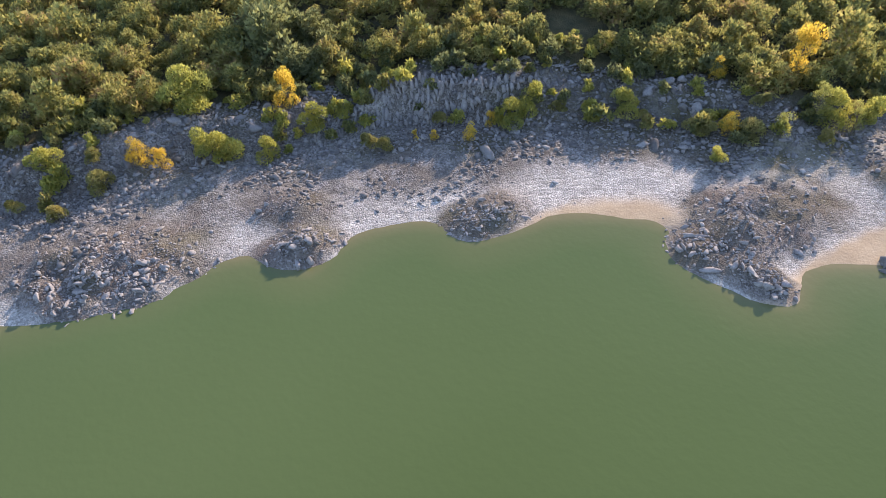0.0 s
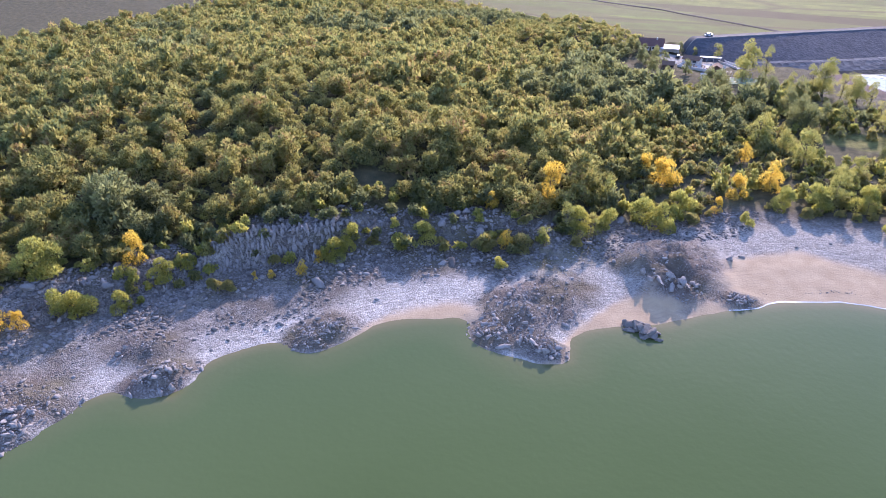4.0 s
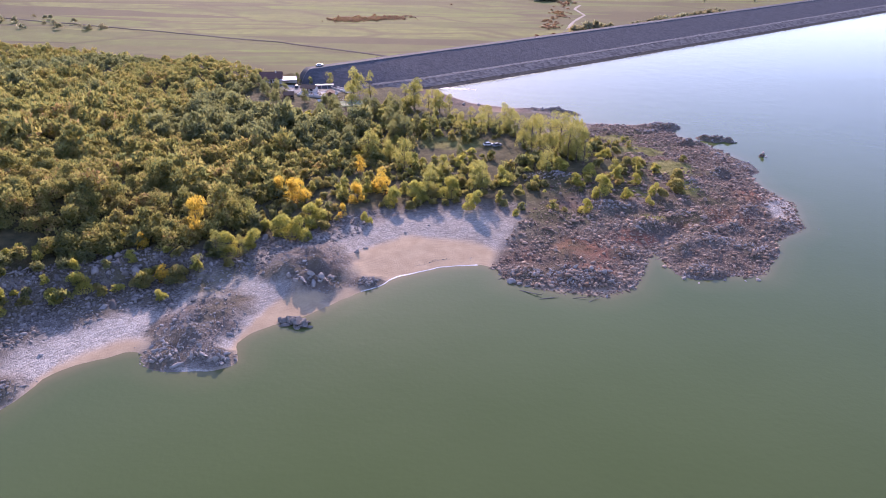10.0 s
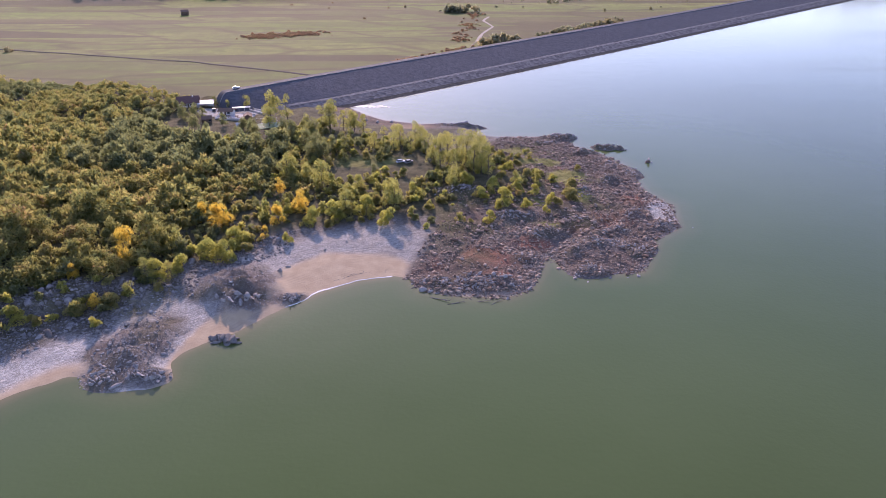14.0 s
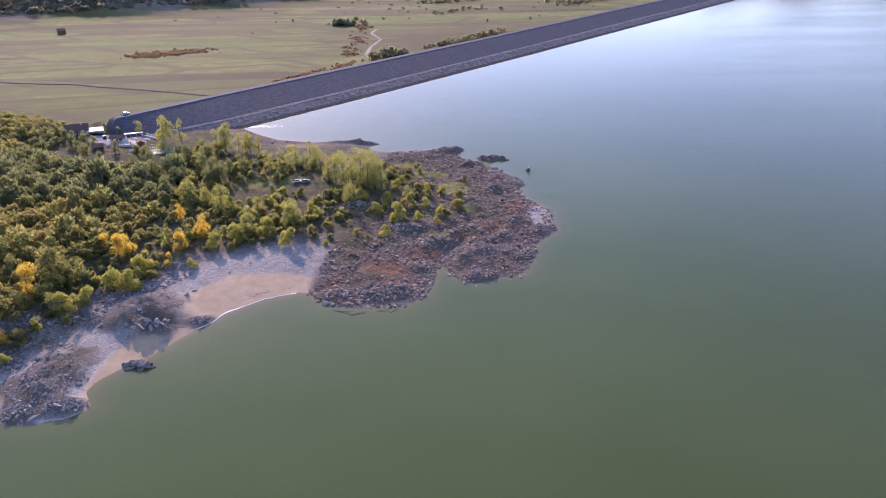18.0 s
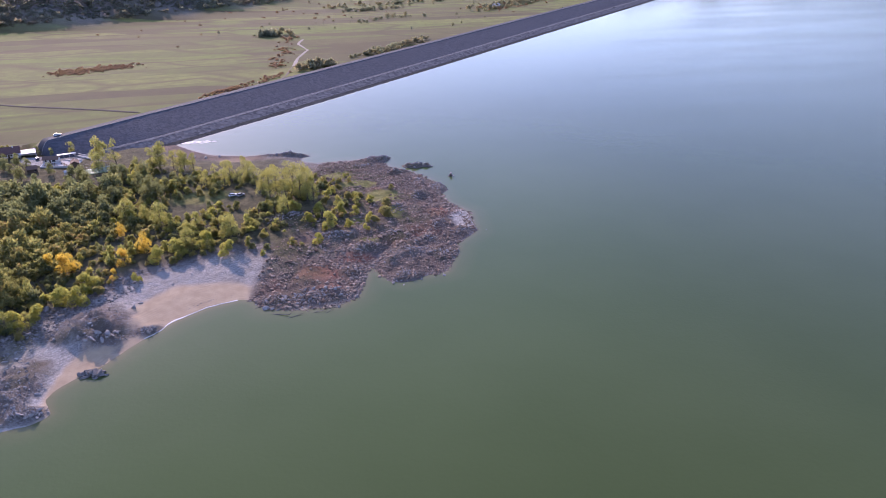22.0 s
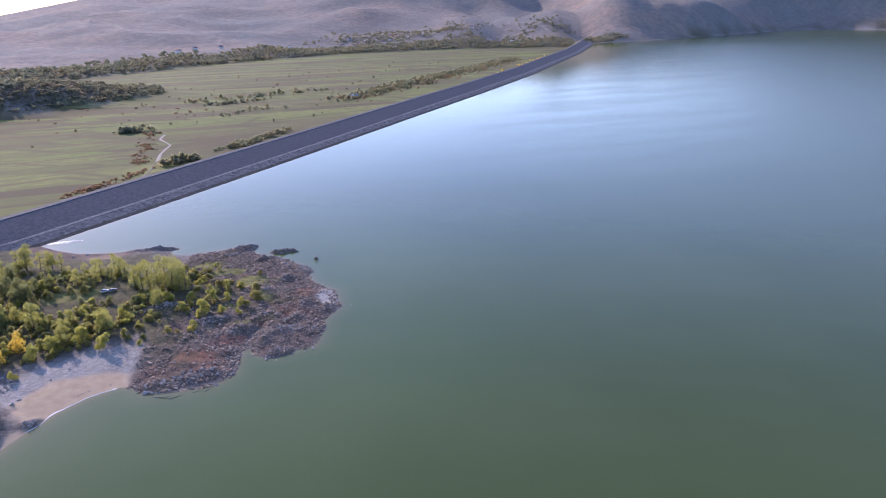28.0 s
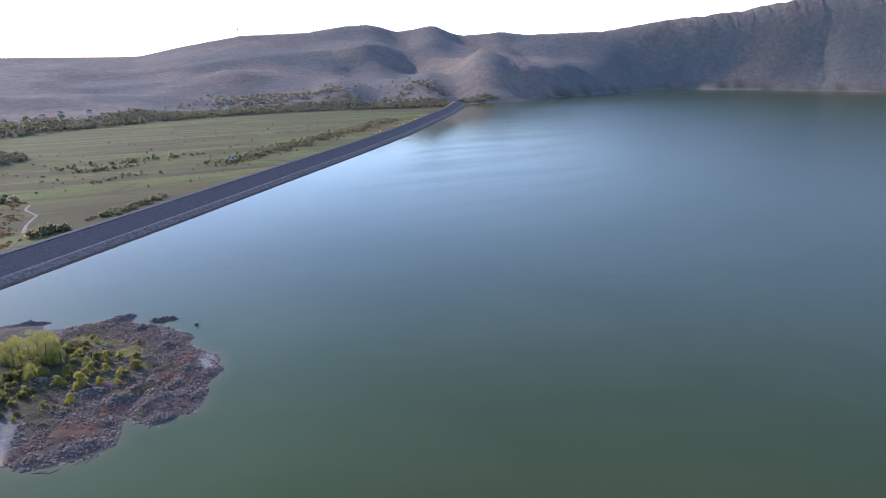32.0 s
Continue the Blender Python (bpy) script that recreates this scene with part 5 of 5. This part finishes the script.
PLASTER = plain("pale_plaster", (0.62, 0.58, 0.52), 0.9, 0.15, 1.0)
TILES = plain("dark_red_roof", (0.16, 0.085, 0.07), 0.85, 0.35, 0.6)
BROWN_ROOF = plain("brown_roof", (0.20, 0.12, 0.08), 0.85, 0.3, 0.6)
WHITE_SHEET = plain("white_sheet_roof", (0.50, 0.50, 0.49), 0.6, 0.08, 1.0)
TIMBER = plain("timber", (0.15, 0.10, 0.065), 0.85, 0.4, 0.4)
PAVING = plain("pale_paving", (0.50, 0.46, 0.41), 0.9, 0.2, 1.2)
COURT = plain("green_court", (0.20, 0.26, 0.15), 0.9, 0.2, 2.0)
GLASS = plain("dark_glass", (0.03, 0.035, 0.04), 0.15, 0.2, 1.0, 0.5)
STEEL = plain("galvanised_steel", (0.45, 0.46, 0.47), 0.4, 0.15, 0.5, 0.5, 0.7)


def gable(bm, l, w, z0, z1, over=0.4, thick=0.25):
    """A gable roof of two slabs, its ridge along x."""
    for side in (-1, 1):
        rows = []
        for dz in (0, thick):
            rows.append([(-l / 2 - over, side * (w / 2 + over), z0 - over * (z1 - z0) / (w / 2) + dz), (l / 2 + over, side * (w / 2 + over), z0 - over * (z1 - z0) / (w / 2) + dz),
                         (l / 2 + over, 0, z1 + dz), (-l / 2 - over, 0, z1 + dz)])
        vs = [[bm.verts.new(p) for p in row] for row in rows]
        bm.faces.new(vs[0])
        bm.faces.new(vs[1][::-1])
        for k in range(4):
            bm.faces.new((vs[0][k], vs[0][(k + 1) % 4], vs[1][(k + 1) % 4], vs[1][k]))
    bmesh.ops.recalc_face_normals(bm, faces=bm.faces)
    return bm


def gabled_walls(l, w, z, ridge):
    bm = bmesh.new()
    ring = [(-w / 2, -1.0), (w / 2, -1.0), (w / 2, z), (0, ridge), (-w / 2, z)]
    a = [bm.verts.new((-l / 2, y, h)) for y, h in ring]
    b = [bm.verts.new((l / 2, y, h)) for y, h in ring]
    bm.faces.new(a[::-1])
    bm.faces.new(b)
    for k in range(5):
        bm.faces.new((a[k], a[(k + 1) % 5], b[(k + 1) % 5], b[k]))
    bmesh.ops.recalc_face_normals(bm, faces=bm.faces)
    return bm


def house(name, label, x, y, turn, l, w, z, ridge, wall, roof, windows=3, chimney=False):
    ob = tagged(new(name), label, "house")
    ob.matrix_basis = pose(x, y, height(x, y), 0, 0, turn)
    part("wall", gabled_walls(l, w, z, ridge), wall, ob)
    top = part("roof", gable(bmesh.new(), l, w, z + 0.05, ridge + 0.05), roof, ob)
    if chimney:
        part("chimney", one_box(l * 0.2, -0.9, ridge - 0.8, l * 0.2 + 0.6, -0.3, ridge + 0.7, 0.04), PLASTER, top)
    part("door", one_box(-0.45, -w / 2 - 0.06, 0, 0.45, -w / 2 + 0.05, 2.0), TIMBER, ob)
    for n in range(windows):
        cx = (n + 0.5) / windows * l * 0.9 - l * 0.45
        if abs(cx) < 0.9:
            cx += 1.5
        win = part("window", one_box(cx - 0.45, -w / 2 - 0.05, 1.0, cx + 0.45, -w / 2 + 0.05, 2.0), GLASS, ob)
        part("window_frame", one_box(cx - 0.52, -w / 2 - 0.09, 0.92, cx + 0.52, -w / 2 - 0.03, 1.0), PLASTER, win)
    return ob


house("main_house", "long low house with a dark red gable roof", -132.4, 405, 14, 12, 8, 2.6, 5.4, PLASTER, TILES, 4, True)
house("hut", "small hut with a brown roof at the wood's edge", -114, 374.5, 15, 5, 4.2, 2.2, 3.4, TIMBER, BROWN_ROOF, 1)
house("garden_bar", "open-air bar with a low brown roof by the terrace", -107.5, 391.5, -8, 8, 4.5, 2.3, 3.5, PLASTER, BROWN_ROOF, 3)
house("pavilion", "small pavilion with a brown roof on the terrace", -93.5, 381, 100, 5.5, 4, 2.3, 3.4, TIMBER, BROWN_ROOF, 1)
house("kiosk", "little kiosk with a white roof on the grass", -94.6, 365.4, 30, 3.2, 2.4, 2.0, 2.6, PLASTER, WHITE_SHEET, 1)

shed = tagged(new("white_shed"), "open shed under a white sheet-metal roof", "shed")
shed.matrix_basis = pose(-122.3, 404.2, height(-122.3, 404.2), 0, 0, 14)
bm = one_box(-4.5, -3.2, 3.0, 4.5, 3.2, 3.18, 0.03)
for v in bm.verts:
    v.co.z += 0.12 * v.co.y
part("roof", bm, WHITE_SHEET, shed)
for px, py in ((-4.2, -2.9), (4.2, -2.9), (-4.2, 2.9), (4.2, 2.9)):
    part("post", one_box(px - 0.1, py - 0.1, -0.6, px + 0.1, py + 0.1, 3.05 + 0.12 * py), STEEL, shed)
part("back_wall", one_box(-4.4, 2.6, -0.6, 4.4, 2.8, 3.25), PLASTER, shed)


def slab_at(name, label, category, x, y, turn, l, w, top, material):
    ob = tagged(new(name), label, category)
    ob.matrix_basis = pose(x, y, height(x, y), 0, 0, turn)
    part("slab", one_box(-l / 2, -w / 2, -1.4, l / 2, w / 2, top, 0.05), material, ob)
    return ob


terrace = slab_at("terrace", "pale paved terrace with low white walls", "terrace", -101.5, 385.5, -10, 19, 11, 0.45, PAVING)
for x0, y0, x1, y1 in ((-9.5, -5.5, 9.5, -5.2), (2.0, 5.2, 9.5, 5.5), (-9.5, -5.2, -9.2, 2.0), (9.2, -5.2, 9.5, 1.0)):
    part("low_wall", one_box(x0, y0, 0.45, x1, y1, 1.25, 0.03), PLASTER, terrace)
path_slab = slab_at("ramp", "long pale concrete ramp between low walls", "ramp", -92.5, 400, -43, 18, 3.0, 0.5, PAVING)
for y0 in (-1.6, 1.4):
    part("side_wall", one_box(-9, y0, 0.5, 9, y0 + 0.2, 1.2), PLASTER, path_slab)
canopy = tagged(new("canopy"), "long white canopy on steel posts beside the bar", "canopy")
canopy.matrix_basis = pose(-100.8, 398.6, height(-100.8, 398.6), 0, 0, 12)
part("roof", one_box(-5.0, -1.4, 2.6, 5.0, 1.4, 2.75, 0.03), WHITE_SHEET, canopy)
for px in (-4.6, -1.5, 1.5, 4.6):
    for py in (-1.2, 1.2):
        part("post", one_box(px - 0.06, py - 0.06, -0.6, px + 0.06, py + 0.06, 2.62), STEEL, canopy)
court = slab_at("sports_court", "fenced green sports court beside the trees", "court", -80.7, 370, 18, 17, 10, 0.3, COURT)
for n in range(7):
    for y0 in (-5.0, 5.0):
        part("fence_post", one_box(-8.5 + n * 2.8, y0 - 0.06, 0.3, -8.38 + n * 2.8, y0 + 0.06, 3.0), STEEL, court)
for y0 in (-5.0, 5.0):
    for z0 in (1.2, 2.95):
        part("fence_rail", one_box(-8.5, y0 - 0.03, z0, 8.4, y0 + 0.03, z0 + 0.06), STEEL, court)
for n in range(6):
    table = tagged(new("terrace_table"), "small wooden table with benches on the terrace", "table", "terrace tables")
    a, b = -7 + 2.6 * n, -3.2 + 3.4 * (n % 2)
    c, w = math.cos(radians(-10)), math.sin(radians(-10))
    table.matrix_basis = pose(-101.5 + a * c - b * w, 385.5 + a * w + b * c, height(-101.5, 385.5) + 0.45, 0, 0, -10)
    part("tabletop", one_box(-0.9, -0.4, 0.70, 0.9, 0.4, 0.76), TIMBER, table)
    for k in (-0.7, 0.7):
        part("leg", one_box(k - 0.06, -0.35, 0, k + 0.06, 0.35, 0.70), TIMBER, table)
        part("bench", one_box(-0.9, k * 1.1 - 0.15, 0.38, 0.9, k * 1.1 + 0.15, 0.45), TIMBER, table)

TYRE = plain("tyre", (0.02, 0.02, 0.02), 0.9, 0.2, 0.2)


def car(x, y, turn, paint, label, z=None, van=False):
    ob = tagged(new("car"), label, "car", "parked cars")
    ob.matrix_basis = pose(x, y, height(x, y) if z is None else z, 0, 0, turn)
    bm = one_box(-2.1, -0.86, 0.28, 2.1, 0.86, 0.92, 0.10)
    body = part("body", bm, paint, ob)
    bm = bmesh.new()
    lo, hi, top = (-1.9, 1.0, 0.9), (-1.8, 0.6, 2.0 if van else 1.48), 0
    low = [bm.verts.new(p) for p in ((lo[0], -0.8, 0.9), (lo[1], -0.8, 0.9), (lo[1], 0.8, 0.9), (lo[0], 0.8, 0.9))]
    up = [bm.verts.new(p) for p in ((hi[0] + (0 if van else 0.5), -0.66, hi[2]), (hi[1] - 0.1, -0.66, hi[2]), (hi[1] - 0.1, 0.66, hi[2]), (hi[0] + (0 if van else 0.5), 0.66, hi[2]))]
    bm.faces.new(up)
    for k in range(4):
        bm.faces.new((low[k], low[(k + 1) % 4], up[(k + 1) % 4], up[k]))
    part("cabin_glass", bm, GLASS, body)
    part("car_roof", one_box(hi[0] + (0 if van else 0.5), -0.68, hi[2], hi[1] - 0.1, 0.68, hi[2] + 0.05, 0.02), paint, body)
    for wx in (-1.3, 1.3):
        for wy in (-0.8, 0.8):
            bm = bmesh.new()
            bmesh.ops.create_cone(bm, cap_ends=True, segments=14, radius1=0.32, radius2=0.32, depth=0.2, matrix=pose(wx, wy, 0.32, 90, 0, 0))
            wheel = part("wheel", bm, TYRE, ob)
            bm = bmesh.new()
            bmesh.ops.create_cone(bm, cap_ends=True, segments=10, radius1=0.18, radius2=0.18, depth=0.23, matrix=pose(wx, wy, 0.32, 90, 0, 0))
            part("rim", bm, STEEL, wheel)


WHITE = plain("white_car_paint", (0.62, 0.62, 0.61), 0.35, 0.05, 2.0, 0.5)
GREY = plain("grey_car_paint", (0.20, 0.21, 0.22), 0.3, 0.05, 2.0, 0.5)
BLACK = plain("black_car_paint", (0.03, 0.03, 0.035), 0.3, 0.05, 2.0, 0.5)
car(-8.2, 310.2, 20, WHITE, "white car parked on grass beside the poplars")
car(-4.4, 309.2, 35, GREY, "grey car parked on grass beside the poplars")
car(-116, 397, 100, BLACK, "dark car parked in the gravel yard")
car(-112.5, 397.6, 102, GREY, "grey car parked in the gravel yard")
car(-108, 399, 98, WHITE, "white car parked in the gravel yard")
car(-108.5, 421.5, 40, WHITE, "white car on the crest road of the dam", 12.1)

# ---- the valley behind the dam ----


def ribbon(name, label, pts, width, material, lift=0.25, category="track"):
    pts = np.array(pts, float)
    run = np.r_[0, np.cumsum(np.hypot(*np.diff(pts, axis=0).T))]
    t = np.arange(0, run[-1], 5.0)
    p = np.stack([np.interp(t, run, pts[:, k]) for k in (0, 1)], -1)
    p += np.stack([1.5 * value_noise(t, 0 * t, 25, 3), 1.5 * value_noise(t, 0 * t + 9, 25, 4)], -1)
    d = np.gradient(p, axis=0)
    side = np.stack([-d[:, 1], d[:, 0]], -1) / np.linalg.norm(d, axis=1)[:, None]
    w = width * (1 + 0.3 * value_noise(t, 0 * t, 12, 5))[:, None]
    rows = []
    for k, dz in ((-0.5, 0), (-0.25, lift), (0.25, lift), (0.5, 0)):
        q = p + side * w * k
        rows.append(np.column_stack([q, ground(q[:, 0], q[:, 1]) + dz]))
    v = np.stack(rows, 1)
    i = np.arange(len(t) * 4).reshape(-1, 4)
    quads = np.stack([i[:-1, :-1], i[1:, :-1], i[1:, 1:], i[:-1, 1:]], -1).reshape(-1, 4)
    return tagged(new(name, mesh_of(name, v.reshape(-1, 3), quads, material, True)), label, category, kind="structure")


DITCH = plain("ditch_weeds", (0.07, 0.06, 0.045), 0.95, 0.5, 2.0)
FAINT = plain("worn_grass", (0.19, 0.165, 0.10), 0.95, 0.3, 4.0)
TRACK = plain("dirt_track", (0.33, 0.285, 0.225), 0.95, 0.2, 2.0)
ribbon("ditch", "dark overgrown drainage ditch across the fields", [(-700, 765), (-417, 684), (-297, 648), (-188, 616), (-78, 560)], 3.6, DITCH, 0.5, "ditch")
ribbon("track_1", "pale dirt track from the dam into the fields", [(58, 716), (66, 762), (82, 808), (76, 850), (84, 884)], 3.6, TRACK, 0.3)
ribbon("track_2", "faint dirt track along the foot of the dam", [(-70, 552), (-20, 585), (40, 650), (58, 716)], 2.4, FAINT, 0.25)

far_tree = [crown_shape(900 + n, 44, 0.37, 6, 0.7, 0.02) for n in range(5)]
# next two leaf colours carry the haze of distance, paler and bluer
HAZED_FAR = leaf_material("hazed_far_leaves", (0.17, 0.20, 0.165), (0.22, 0.235, 0.175), (0.27, 0.25, 0.17), (0.30, 0.245, 0.18), patch=30)
HAZED_HILL = leaf_material("hazed_hill_leaves", (0.125, 0.15, 0.135), (0.15, 0.165, 0.135), (0.175, 0.17, 0.13), (0.20, 0.162, 0.125), patch=60)
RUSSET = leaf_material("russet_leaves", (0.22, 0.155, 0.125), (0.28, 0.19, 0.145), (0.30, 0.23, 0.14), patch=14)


def row_of(pts, n, wide, seed):
    q = np.random.default_rng(seed)
    pts = np.array(pts, float)
    run = np.r_[0, np.cumsum(np.hypot(*np.diff(pts, axis=0).T))]
    t = q.uniform(0, run[-1], n)
    return np.interp(t, run, pts[:, 0]) + q.normal(0, wide, n), np.interp(t, run, pts[:, 1]) + q.normal(0, wide, n)


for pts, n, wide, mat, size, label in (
        ([(66, 694), (83, 703), (99, 715)], 34, 3.5, HAZED_FAR, 4.2, "green trees beside the dirt track"),
        ([(122, 748), (154, 768), (215, 828), (232, 850)], 80, 4, HAZED_FAR, 2.9, "hedge of small trees along the foot of the dam"),
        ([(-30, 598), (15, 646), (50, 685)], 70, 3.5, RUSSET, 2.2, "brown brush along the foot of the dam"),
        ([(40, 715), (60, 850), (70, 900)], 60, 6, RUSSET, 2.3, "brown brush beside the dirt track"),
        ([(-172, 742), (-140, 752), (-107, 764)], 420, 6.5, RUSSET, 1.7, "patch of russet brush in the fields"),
        ([(30, 924), (58, 920)], 26, 4.5, HAZED_FAR, 4.6, "clump of trees in the fields"),
        ([(375, 1095), (440, 1130), (620, 1290), (900, 1520), (1150, 1745)], 560, 14, HAZED_FAR, 3.6, "hedgerow trees running up the valley"),
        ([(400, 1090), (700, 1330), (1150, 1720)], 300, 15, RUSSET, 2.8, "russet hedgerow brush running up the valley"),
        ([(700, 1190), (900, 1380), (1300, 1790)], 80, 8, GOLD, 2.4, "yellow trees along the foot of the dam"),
        ([(150, 1180), (330, 1230), (420, 1240)], 50, 8, HAZED_FAR, 3.6, "trees on a field boundary"),
        ([(160, 1000), (260, 1060)], 26, 9, HAZED_FAR, 2.6, "trees on a field boundary"),
        ([(120, 960), (380, 1180), (640, 1400), (980, 1760)], 90, 110, HAZED_FAR, 2.0, "lone small trees scattered over the fields"),
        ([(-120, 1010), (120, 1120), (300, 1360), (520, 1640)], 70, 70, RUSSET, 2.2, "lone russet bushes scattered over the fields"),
        ([(170, 1130), (300, 1165)], 40, 5, HAZED_FAR, 3.2, "trees round a field corner"),
        ([(-350, 640), (-560, 730)], 30, 12, HAZED_FAR, 3.0, "trees on a field boundary")):
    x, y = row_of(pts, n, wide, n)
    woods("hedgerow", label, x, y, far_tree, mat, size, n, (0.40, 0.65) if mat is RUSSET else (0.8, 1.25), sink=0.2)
q = np.random.default_rng(101)
bush_far = [crown_shape(920 + n, 15, 0.40, 5, 0.8, 0.05) for n in range(6)]
x, y = sow(-640, 880, 200, 1500, 7, 103)
k = knoll(x, y) > 0.12
woods("hill_woods", "dark woods on a round hill in the valley", x[k], y[k], bush_far, HAZED_HILL, 5.8, 105, (0.45, 0.7))
x, y = sow(-900, 1400, 1900, 3300, 12, 107)
rr, aa = np.hypot(x, y + 50), np.degrees(np.arctan2(x, y + 50))
edge = rr - np.interp(aa, *zip(*RISE))
village_land = step(14, 22, aa)
k = (edge > -15) & (edge < 800) & (inland(x, y) > 15) & (q.uniform(size=len(x)) < step(230, 120, edge + 90 * fbm(x, y, 260, 109, 3)) + village_land * 0.45 * step(760, 300, edge) * step(-0.35, 0.25, fbm(x, y, 120, 113, 3)))
woods("foothill_woods", "dark woods along the foot of the mountains", x[k], y[k], bush_far, HAZED_HILL, 8.0, 111, (0.5, 0.8))

house("field_hut", "dark weathered hut alone in the fields", -281, 897, 25, 8, 7, 4.0, 6.0, TIMBER, BROWN_ROOF, 1)
house("farm_building", "white farm building among hedgerow trees", 424, 1116, 40, 16, 8, 4.0, 6.5, WHITE_SHEET, WHITE_SHEET, 2)
village = house("village_house", "small white village house with a red roof below the mountain", 930, 2560, 20, 13, 10, 6, 9, WHITE_SHEET, TILES, 2)
q = np.random.default_rng(121)
for n in range(22):
    az, far = radians(q.uniform(6, 34)), q.uniform(60, 420)
    rad = float(np.interp(math.degrees(az), *zip(*RISE))) + far
    x, y = rad * math.sin(az), rad * math.cos(az) - 50
    copy_thing(village, pose(x, y, height(x, y) + 1.0, 0, 0, q.uniform(0, 180)))
tagged(village, group="village houses")

# wind turbines on the ridge
TOWER_PAINT = plain("turbine_paint", (0.24, 0.25, 0.27), 0.6, 0.1, 3.0)
turbine = tagged(new("wind_turbine"), "pale grey wind turbine on the mountain ridge", "wind turbine", "wind turbines")
bm = bmesh.new()
bmesh.ops.create_cone(bm, cap_ends=True, segments=12, radius1=2.2, radius2=1.2, depth=60, matrix=pose(0, 0, 25))
part("tower", bm, TOWER_PAINT, turbine)
hub = part("nacelle", one_box(-1.5, -3, 54, 1.5, 4, 57.5, 0.4), TOWER_PAINT, turbine)
for n in range(3):
    bm = bmesh.new()
    for z0, w, th in ((1, 1.5, 0.5), (8, 2.0, 0.4), (26, 0.5, 0.15)):
        for a, b in ((-w, -th), (w, -th), (w, th), (-w, th)):
            bm.verts.new((a * 0.7, b - 3.4, z0))
    bm.verts.ensure_lookup_table()
    for k in (0, 4):
        for j in range(4):
            bm.faces.new([bm.verts[i] for i in (k + j, k + (j + 1) % 4, k + 4 + (j + 1) % 4, k + 4 + j)])
    bm.faces.new([bm.verts[i] for i in (8, 9, 10, 11)])
    bmesh.ops.transform(bm, matrix=pose(0, 0, 55.7, 0, 30 + 120 * n, 0), verts=bm.verts)
    part("blade", bm, TOWER_PAINT, hub)
spots = []
for az in (20.75, 22.25, 26.4, 30.0):
    rad = 4640
    spots.append((rad * math.sin(radians(az)), rad * math.cos(radians(az)) - 50))
for n, (x, y) in enumerate(spots):
    m = pose(x, y, height(x, y) + 4, 0, 0, -35)
    if n:
        copy_thing(turbine, m)
for x, y in spots[:1]:
    turbine.matrix_basis = pose(x, y, height(x, y) + 4, 0, 0, -35)
